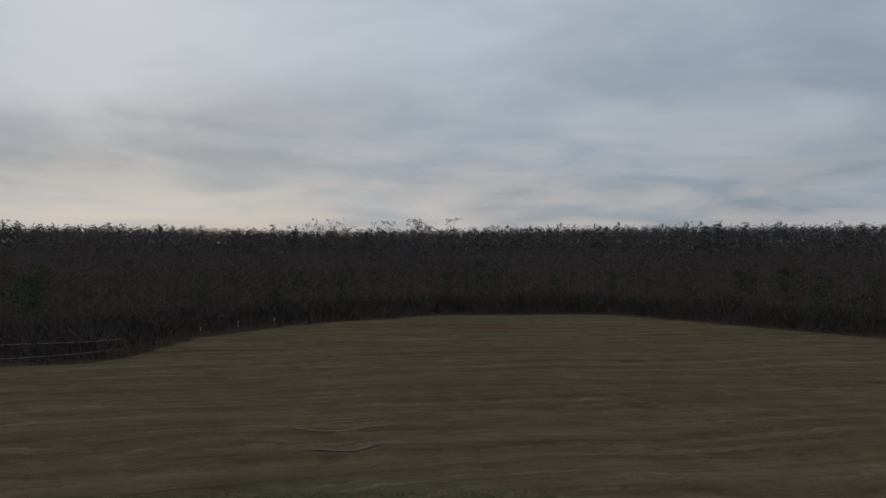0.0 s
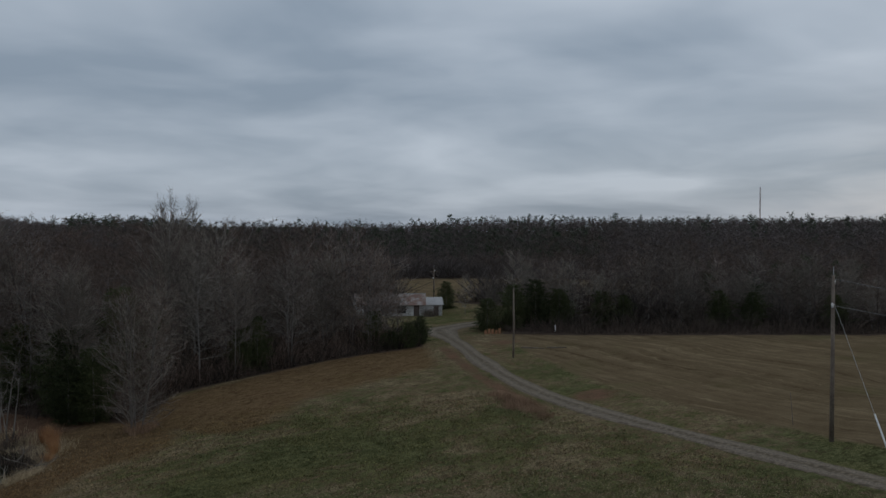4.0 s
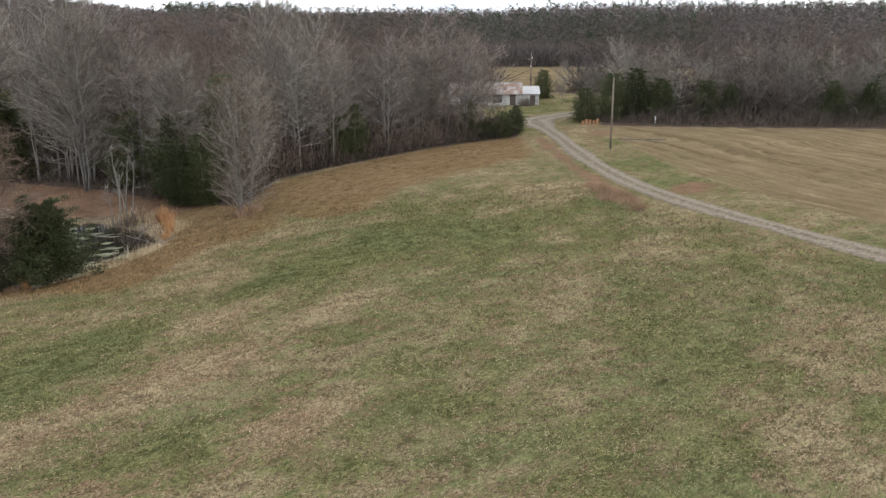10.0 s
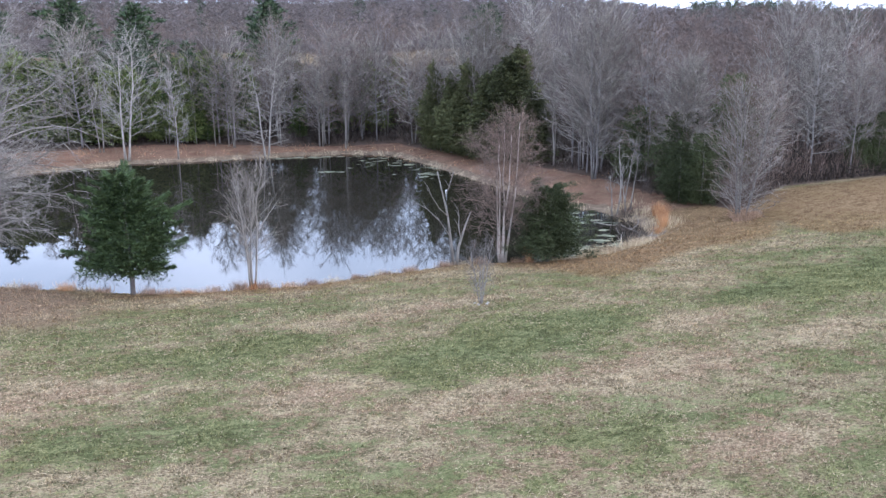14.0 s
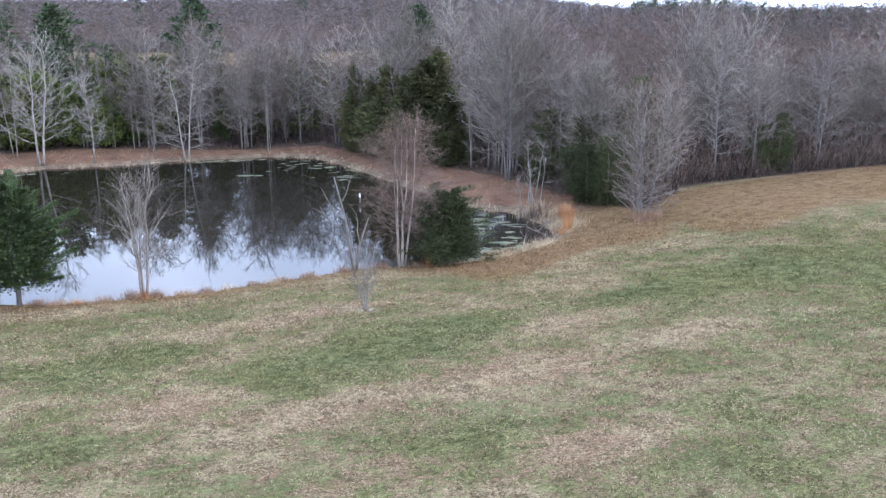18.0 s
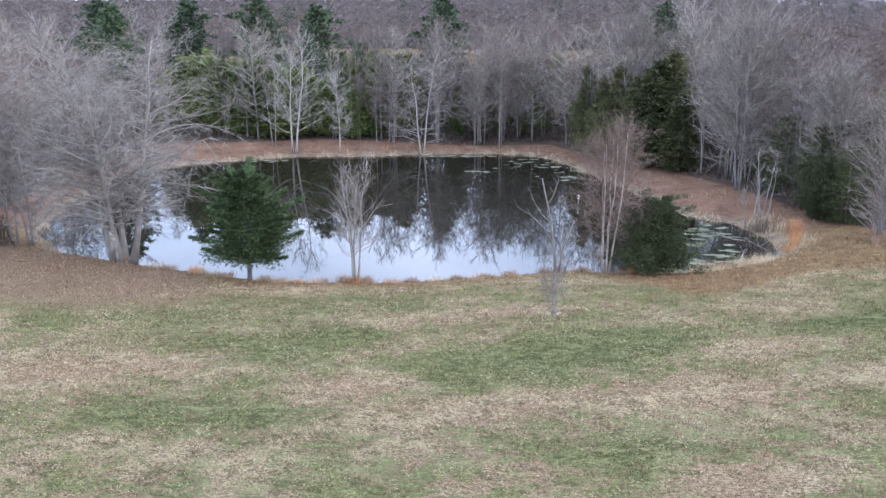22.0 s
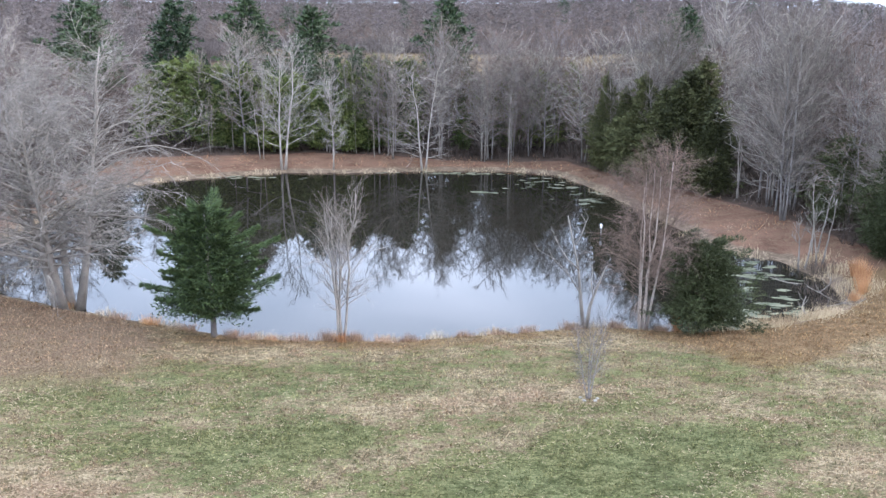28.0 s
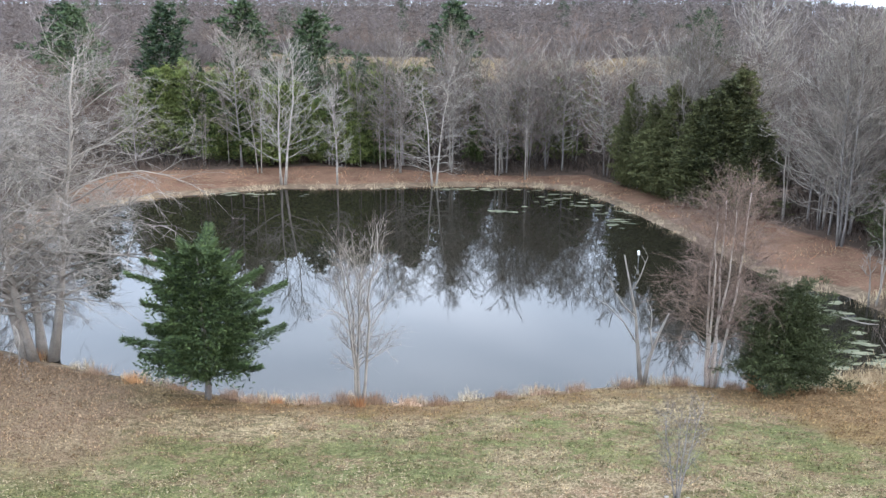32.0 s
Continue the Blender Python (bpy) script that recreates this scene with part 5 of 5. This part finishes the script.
for x, y, h, w in ((27.2, 61.6, 0.7, 0.9), (28.1, 61.7, 0.8, 1.0), (27.6, 62.4, 0.9, 1.1)):
    tuft("dead_weeds", x, y, h, w, 320, BRUSH_RED, "brown dead weeds round the foot of the tall shrub", "weeds", "weeds under the shrub")
g = Geo()
for x, y, h, w in ((20.6, 63.2, 0.9, 0.9), (19.9, 65.0, 0.8, 0.9), (21.5, 68.5, 1.2, 1.0), (19.4, 62.2, 0.7, 0.7)):
    base = np.column_stack([x + rng.normal(0, w / 2, 170), y + rng.normal(0, w / 2, 170), np.zeros(170)])
    base[:, 2] = np.maximum(height(base[:, 0], base[:, 1]), -0.1) - 0.03
    g.slivers(base, base + (rng.normal(0, 0.45, (170, 3)) + UP) * h * rng.uniform(0.5, 1.1, (170, 1)), 0.028, rng)
tagged(new("marsh_brush", g.mesh("marsh_brush", BRUSH)), "dark tangled brush in the marshy inlet", "brush", kind="stuff")


def pads(name, cx, cy, sx, sy, count, size, label):
    g = Geo()
    for _ in range(count):
        x, y = cx + rng.normal(0, sx), cy + rng.normal(0, sy)
        if level(x, y) > 0.02:
            continue
        k, a0 = 7, rng.uniform(0, 6.28)
        a = a0 + np.linspace(0.2, 6.1, k)
        rad = size * rng.uniform(0.4, 1.5) * rng.uniform(0.35, 1.45, k)
        top = np.column_stack([x + np.cos(a) * rad * 1.9, y + np.sin(a) * rad * 0.9, np.full(k, 0.015)])
        low = top - [0, 0, 0.02]
        v = np.vstack([[[x, y, 0.018]], top, low])
        t = [(0, i + 1, i + 2) for i in range(k - 1)] + [(i + 1, i + 1 + k, i + 2) for i in range(k - 1)] + [(i + 2, i + 1 + k, i + 2 + k) for i in range(k - 1)]
        g.put(v, t)
    return tagged(new(name, g.mesh(name, PAD)), label, "water plants", kind="stuff")


pads("floating_leaves_far", -26, 100.2, 4.5, 0.5, 40, 0.2, "pale floating leaves along the far bank")
pads("floating_leaves_middle", -3, 103.8, 3.6, 0.45, 40, 0.2, "pale floating leaves along the far bank")
pads("floating_leaves_corner", 6.2, 98.5, 1.8, 2.2, 36, 0.22, "pale floating leaves in the far corner of the pond")
pads("floating_leaves_side", 9.6, 91.5, 0.7, 2.0, 24, 0.22, "pale floating leaves beside the path bank")
pads("floating_leaves_open", 0.1, 93.9, 0.7, 0.15, 14, 0.22, "a few floating leaves on open water")
for cx_, cy_, sx_, sy_, k_ in ((15.0, 61.0, 0.5, 0.4, 24), (16.7, 62.4, 0.45, 0.6, 26), (17.4, 60.8, 0.6, 0.35, 20), (16.0, 65.2, 0.5, 0.5, 14), (18.4, 63.6, 0.3, 0.7, 14)):
    pads("floating_leaves_inlet", cx_, cy_, sx_, sy_, k_ // 2, 0.21, "greenish floating mat in the marshy inlet")
pads("floating_leaves_inlet_near", 13.6, 58.9, 0.9, 0.5, 34, 0.26, "greenish floating mat in the marshy inlet")
pads("floating_leaves_inlet_back", 18.2, 68.5, 1.2, 1.8, 22, 0.26, "greenish floating mat in the marshy inlet")

# branches fallen into the inlet
for x, y, turn, long, up_ in ((19.6, 62.0, 20, 2.6, 0.35), (20.6, 63.6, 140, 2.2, 0.5), (18.3, 61.2, 75, 1.7, 0.6), (20.9, 65.6, 60, 2.8, 0.3), (19.3, 66.8, 170, 2.4, 0.4), (21.3, 62.4, -25, 1.9, 0.25)):
    fallen = thing("fallen_branch", (x, y, max(level(x, y), 0.0)), "grey fallen branch lying in the marshy inlet", "branch", "fallen branches in the inlet", turn)
    t = np.linspace(0, 1, 6)
    spine = np.column_stack([(t - 0.3) * long, 0.15 * np.sin(t * 4 + x), -0.04 + up_ * t ** 1.6])
    g = Geo()
    g.tube(spine, np.linspace(0.055, 0.015, 6), 6)
    part("stem", g, GREY_BARK, fallen, smooth=True)
    for k in (2, 3, 4):
        g = Geo()
        side_ = (-1) ** k
        g.tube([spine[k], spine[k] + [0.25, 0.2 * side_, 0.18], spine[k] + [0.5, 0.32 * side_, 0.42]], [0.022, 0.015, 0.007], 4)
        part("side_branch", g, GREY_BARK, fallen)

# stones round the foot of the sapling
for i in range(5):
    a = i * 1.35
    bm = bmesh.new()
    bmesh.ops.create_icosphere(bm, subdivisions=2, radius=0.09)
    for v in bm.verts:
        v.co = v.co * (0.8 + 0.4 * noise.noise(v.co * 9 + Vector((i * 3, 0, 0))))
        v.co.z *= 0.6
    me = bpy.data.meshes.new("stone")
    bm.to_mesh(me)
    bm.free()
    me.materials.append(STONE)
    ob = tagged(new("stone", me), "pale rough stone at the sapling's foot", "stone", "stones round the sapling")
    ob.matrix_basis = pose(*at(4.45 + 0.32 * math.cos(a), 44.9 + 0.3 * math.sin(a), -0.03), 0, 0, i * 50)

# ---- things made by people ----
# the old white house with its lean-to
house = thing("house", at(82.3, 90.3, 0.35), "small white weatherboard house with a rust-streaked tin roof", "house", turn=-47, scale=0.86)
W, D, H1, RISE = 11.0, 6.0, 2.3, 1.35


def boards(parent, a, b, z0, z1, step_, mat):
    """Lapped weatherboards from a to b, each a piece of its own."""
    a, b = Vector(a), Vector(b)
    long = (b - a).length
    g = Geo()
    g.box((0, -0.02, 0), (long, 0.012, step_ * 0.96))
    g.v[0][[1, 5]] += [0, -0.012, 0]
    me = g.mesh("board", mat)
    for k in range(int((z1 - z0) / step_)):
        ob = new("board", me)
        ob.parent = parent
        ob.matrix_local = Matrix.Translation((a.x, a.y, z0 + k * step_)) @ Matrix.Rotation(math.atan2(b.y - a.y, b.x - a.x), 4, "Z")


g = Geo()
g.box((-W / 2, -D / 2 + 0.02, 0), (W / 2, D / 2, H1))
body = part("wall", g, SIDING, house)
boards(body, (-W / 2, -D / 2 - 0.002), (W / 2, -D / 2 - 0.002), 0.1, H1 - 0.02, 0.2, SIDING)
boards(body, (W / 2 + 0.012, -D / 2), (W / 2 + 0.012, D / 2), 0.1, H1 - 0.02, 0.2, SIDING)
g = Geo()
g.put([(-W / 2, -D / 2, H1), (-W / 2, D / 2, H1), (-W / 2, 0, H1 + RISE), (W / 2, -D / 2, H1), (W / 2, D / 2, H1), (W / 2, 0, H1 + RISE)], [(0, 1, 2), (3, 5, 4), (0, 2, 5), (0, 5, 3), (1, 4, 5), (1, 5, 2)])
part("gable", g, SIDING, house)
roof = part("roof", Geo(), RUSTY, house)


def sheets(parent, x0, x1, y0, z0, y1, z1, wide, mat):
    """Tin sheets side by side on a slope, with ribs, each a piece of its own."""
    k = round((x1 - x0) / wide)
    w = (x1 - x0) / k
    long, ang = math.hypot(y1 - y0, z1 - z0), math.atan2(z1 - z0, y1 - y0)
    g = Geo()
    g.box((0.004, 0, 0), (w - 0.004, long, 0.012))
    g.box((-0.02, 0, 0), (0.02, long, 0.035))
    g.box((w / 2 - 0.015, 0, 0.012), (w / 2 + 0.015, long, 0.025))
    me = g.mesh("tin_sheet", mat)
    for i in range(k):
        ob = new("tin_sheet", me)
        ob.parent = parent
        ob.matrix_local = Matrix.Translation((x0 + i * w, y0, z0 + 0.01 * (i % 2))) @ Matrix.Rotation(ang if y1 > y0 else math.pi - ang, 4, "X" if y1 > y0 else "X")


sheets(roof, -W / 2 - 0.3, W / 2 + 0.3, -D / 2 - 0.4, H1 - 0.18, 0.02, H1 + RISE + 0.08, 0.62, RUSTY)
g = Geo()
s0, s1 = H1 - 0.18, H1 + RISE + 0.08
g.put([(-W / 2 - 0.3, D / 2 + 0.4, s0), (W / 2 + 0.3, D / 2 + 0.4, s0), (W / 2 + 0.3, 0, s1), (-W / 2 - 0.3, 0, s1), (-W / 2 - 0.3, D / 2 + 0.4, s0 - 0.04), (W / 2 + 0.3, D / 2 + 0.4, s0 - 0.04), (W / 2 + 0.3, 0, s1 - 0.04), (-W / 2 - 0.3, 0, s1 - 0.04)],
      [(0, 1, 2), (0, 2, 3), (4, 6, 5), (4, 7, 6), (0, 4, 5), (0, 5, 1), (1, 5, 6), (1, 6, 2), (0, 3, 7), (0, 7, 4)])
part("back_slope", g, RUSTY, roof)
g = Geo()
g.tube([(-W / 2 - 0.32, 0, s1 + 0.03), (W / 2 + 0.32, 0, s1 + 0.03)], [0.07, 0.07], 6)
part("ridge_cap", g, TIN, roof)


def window(parent, x, y, z, w, h):
    g = Geo()
    for lo, hi in (((x - w / 2 - 0.08, y - 0.06, z - 0.08), (x + w / 2 + 0.08, y, z)), ((x - w / 2 - 0.08, y - 0.06, z + h), (x + w / 2 + 0.08, y, z + h + 0.1)),
                   ((x - w / 2 - 0.08, y - 0.06, z), (x - w / 2, y, z + h)), ((x + w / 2, y - 0.06, z), (x + w / 2 + 0.08, y, z + h)), ((x - w / 2, y - 0.05, z + h / 2 - 0.025), (x + w / 2, y - 0.01, z + h / 2 + 0.025))):
        g.box(lo, hi)
    win = part("window", g, SIDING, parent)
    for k in (0, 1):
        g = Geo()
        g.box((x - w / 2, y - 0.035, z + k * h / 2), (x + w / 2, y - 0.02, z + (k + 1) * h / 2))
        part("pane", g, DARK_GLASS, win, "dark window pane")


for x in (-3.4, -0.8, 1.9):
    window(house, x, -D / 2 - 0.025, 0.8, 1.35, 1.2)
g = Geo()
g.box((3.8, -D / 2 - 0.07, 0.1), (4.7, -D / 2 - 0.03, 2.1))
part("door", g, BROWN_DOOR, house, "dark brown door")
g = Geo()
g.box((3.65, -D / 2 - 0.9, 0), (4.9, -D / 2 - 0.02, 0.16))
part("doorstep", g, STONE, house)
g = Geo()
g.box((-0.3, 0.6, H1 + RISE - 0.4), (0.3, 1.2, H1 + RISE + 0.7))
g.box((-0.36, 0.54, H1 + RISE + 0.62), (0.36, 1.26, H1 + RISE + 0.74))
part("chimney", g, mottled("old_brick", (0.16, 0.08, 0.06), (0.34, 0.19, 0.15), 3.0, grain=0.4), house)
# lean-to at its right end
g = Geo()
g.box((W / 2 + 0.02, -D / 2 + 0.7, 0), (W / 2 + 2.9, D / 2 - 0.6, 2.15))
lean = part("annex", g, SIDING, house, "low white lean-to")
boards(lean, (W / 2 + 0.03, -D / 2 + 0.685), (W / 2 + 2.9, -D / 2 + 0.685), 0.1, 2.1, 0.2, SIDING)
aroof = part("annex_roof", Geo(), TIN, house, "pale tin roof")
sheets(aroof, W / 2 + 0.05, W / 2 + 3.1, -D / 2 + 0.45, 2.12, D / 2 - 0.4, 3.0, 0.6, TIN)
g = Geo()
g.box((W / 2 + 1.5, -D / 2 + 0.62, 0.1), (W / 2 + 2.3, -D / 2 + 0.66, 1.95))
part("annex_door", g, BROWN_DOOR, house, "dark door")
tuft("bush", 83.6, 84.2, 1.3, 1.1, 700, TWIG, "leafless grey bush in front of the house", "bush")


# utility poles
def utility_pole(x, y, tall, label, arm=True, thick=0.13):
    ob = thing("utility_pole", at(x, y, 0.3), label, "utility pole", "utility poles")
    g = Geo()
    g.tube([(0, 0, 0), (0.01, 0, tall * 0.5), (0, 0.01, tall + 0.3)], [thick, thick * 0.85, thick * 0.65], 10)
    part("pole", g, POLE_WOOD, ob, smooth=True)
    if arm:
        for z, dx in ((tall - 0.15, 0.18), (tall - 1.4, -0.16)):
            g = Geo()
            g.box((min(0, dx) - 0.03, -0.04, z - 0.05), (max(0, dx) + 0.03, 0.04, z + 0.03))
            br = part("bracket", g, STEEL, ob)
            g = Geo()
            g.tube([(dx, 0, z + 0.03), (dx, 0, z + 0.10), (dx, 0, z + 0.2)], [0.05, 0.07, 0.04], 8)
            part("insulator", g, WHITE, br, "pale insulator")
        g = Geo()
        g.tube([(0, 0, tall + 0.3), (0, 0, tall + 0.75)], [0.02, 0.02], 6)
        part("top_pin", g, STEEL, ob)
    return ob


POLE_1, POLE_2 = (44.4, 20.8), (61.0, 53.8)
utility_pole(*POLE_1, 9.0, "tall weathered wooden utility pole at the field's edge")
utility_pole(*POLE_2, 6.5, "weathered wooden utility pole beside the track", False, 0.10)
pole_3 = utility_pole(101.3, 98.7, 5.6, "wooden utility pole behind the house")
g = Geo()
g.box((-0.9, -0.06, 5.3), (0.9, 0.06, 5.42))
part("crossarm", g, POLE_WOOD, pole_3)

# guy wire with its white guard, and a thin stake
z1 = level(*POLE_1)
gx_, gy_ = 42.0, 17.3
gz_ = level(gx_, gy_)
guy = thing("guy_wire", (gx_, gy_, gz_), "taut steel guy wire with a white plastic guard", "guy wire")
g = Geo()
vec = Vector((POLE_1[0] - gx_, POLE_1[1] - gy_, z1 + 7.6 - gz_))
g.tube([(0, 0, 0), tuple(vec)], [0.008, 0.008], 4)
part("wire", g, STEEL, guy)
g = Geo()
u = vec.normalized()
g.tube([tuple(u * 0.1), tuple(u * 2.35)], [0.045, 0.045], 8)
part("guard", g, WHITE, guy, "white plastic guard")
g = Geo()
g.tube([(0, 0, -0.1), (0.2, 0.25, 1.9)], [0.025, 0.02], 6)
stake = new("stake", g.mesh("stake", POLE_WOOD))
stake.matrix_basis = pose(*at(47.4, 23.8))
tagged(stake, "thin grey leaning stake in the field", "stake")

# two wires that run from the pole across the field into the woods
for k, (dz, end_z) in enumerate(((9.1, 0.3), (7.65, -0.6))):
    a = Vector((*POLE_1, z1 - 0.3 + dz))
    e = Vector((77.5, -16.5, level(77.5, -16.5) + 1.2 + end_z))
    g = Geo()
    run = [a.lerp(e, i / 24) - Vector((0, 0, 0.9 * 4 * (i / 24) * (1 - i / 24))) for i in range(25)]
    g.tube([tuple(v) for v in run], [0.016] * 25, 4)
    ob = tagged(new("power_line", g.mesh("power_line", CABLE)), "thin sagging power line over the stubble field", "power line", "power lines")

# a short run of orange boards set upright beside the lane, the white marker posts
for i in range(5):
    g = Geo()
    g.box((-0.14, -0.03, -0.2), (0.14, 0.03, 0.5 + 0.08 * ((i * 5) % 3)))
    ob = new("post", g.mesh("post", ORANGE_WOOD))
    ob.matrix_basis = pose(*at(73.0 + 0.33 * i, 66.3 - 0.25 * i), 4 - 3 * (i % 3), 0, -37)
    tagged(ob, "short upright orange board beside the lane", "post", "orange posts")
g = Geo()
g.tube([(0, 0, -0.2), (0, 0, 0.85), (0, 0, 0.9)], [0.06, 0.06, 0.03], 8)
for i, (x, y, s) in enumerate(((79.1, 60.9, 1.0), (87.5, -15.2, 1.0), (98.5, -36.6, 1.0), (100.2, -42.4, 1.0), (92.5, -29.5, 0.9))):
    if not i:
        post = new("marker_post", g.mesh("marker_post", WHITE))
        post.matrix_basis = pose(*at(x, y))
        tagged(post, "small white marker post at the field's edge", "post", "white marker posts")
    else:
        put_copy(post, x, y, 0, s)

# a white nesting box on a pipe in the pond
box = thing("nesting_box", (9.0, 78.3, -0.35), "small white nesting box on a pole in the water", "nesting box", scale=0.7)
g = Geo()
g.tube([(0, 0, -0.5), (0, 0, 1.25)], [0.03, 0.03], 6)
part("pole", g, STEEL, box)
g = Geo()
g.box((-0.10, -0.10, 1.25), (0.10, 0.10, 1.6))
g.put([(-0.14, -0.14, 1.6), (0.14, -0.14, 1.6), (0.14, 0.14, 1.6), (-0.14, 0.14, 1.6), (0, -0.14, 1.7), (0, 0.14, 1.7)], [(0, 1, 4), (3, 5, 2), (0, 4, 5), (0, 5, 3), (1, 2, 5), (1, 5, 4), (0, 3, 2), (0, 2, 1)])
part("box", g, WHITE, box)

# boards left lying in the field
for i, (x, y, turn, long) in enumerate(((66.8, 55.6, -70, 2.4), (68.4, 53.8, -46, 2.0))):
    g = Geo()
    g.box((-long / 2, -0.09, -0.05), (long / 2, 0.09, 0.10))
    ob = new("plank", g.mesh("plank", OLD_BOARD))
    ob.matrix_basis = pose(*at(x, y, 0.0), 0, 0, turn)
    tagged(ob, "weathered plank lying in the grass", "plank", "planks in the grass")

# the mast on the horizon
mx, my = 1400.0, 522.0
mz = level(mx, my)
mast = thing("radio_mast", (mx, my, mz), "tall thin lattice radio mast on the wooded horizon", "radio mast")
for k in range(3):
    a = k * 2.094
    g = Geo()
    g.tube([(math.cos(a) * 1.0, math.sin(a) * 1.0, 0), (math.cos(a) * 0.8, math.sin(a) * 0.8, 78)], [0.4, 0.32], 4)
    part("leg", g, RED_WHITE, mast)
g = Geo()
for i in range(26):
    for k in range(3):
        a, c = (k + (i % 2)) * 2.094, (k + 1 - (i % 2)) * 2.094
        g.tube([(math.cos(a) * 0.95, math.sin(a) * 0.95, i * 3), (math.cos(c) * 0.95, math.sin(c) * 0.95, i * 3 + 3)], [0.2, 0.2], 3, False)
part("lattice", g, RED_WHITE, mast)
g = Geo()
g.tube([(0, 0, 78), (0, 0, 88)], [0.15, 0.05], 4)
part("antenna", g, STEEL, mast)

# curved tyre marks in the stubble
MUD = mottled("damp_dark_soil", (0.07, 0.050, 0.031), (0.16, 0.118, 0.076), 0.8, grain=0.4)
for i, (cx, cy, rad, a0, a1) in enumerate(((38.4, -16.4, 4.2, 125, 205), (38.4, -16.4, 2.9, 140, 190), (44.5, -19.5, 6.6, 130, 195), (45.2, -19.8, 5.4, 150, 185))):
    g = Geo()
    a = np.radians(np.linspace(a0, a1, 40))
    wob = 1 + 0.04 * np.sin(a * 7 + i)
    rows_ = []
    for off in (-0.2, 0.2):
        x, y = cx + np.cos(a) * (rad * wob + off), cy + np.sin(a) * (rad * wob + off) * 0.8
        rows_.append(np.column_stack([x, y, height(x, y) + 0.03]))
    v = np.vstack(rows_)
    t = []
    for k in range(39):
        t += [(k, k + 1, k + 41), (k, k + 41, k + 40)]
    g.put(v, t)
    tagged(new("tyre_mark", g.mesh("tyre_mark", MUD)), "dark curved tyre mark in the stubble", "tyre mark", "tyre marks", "structure")
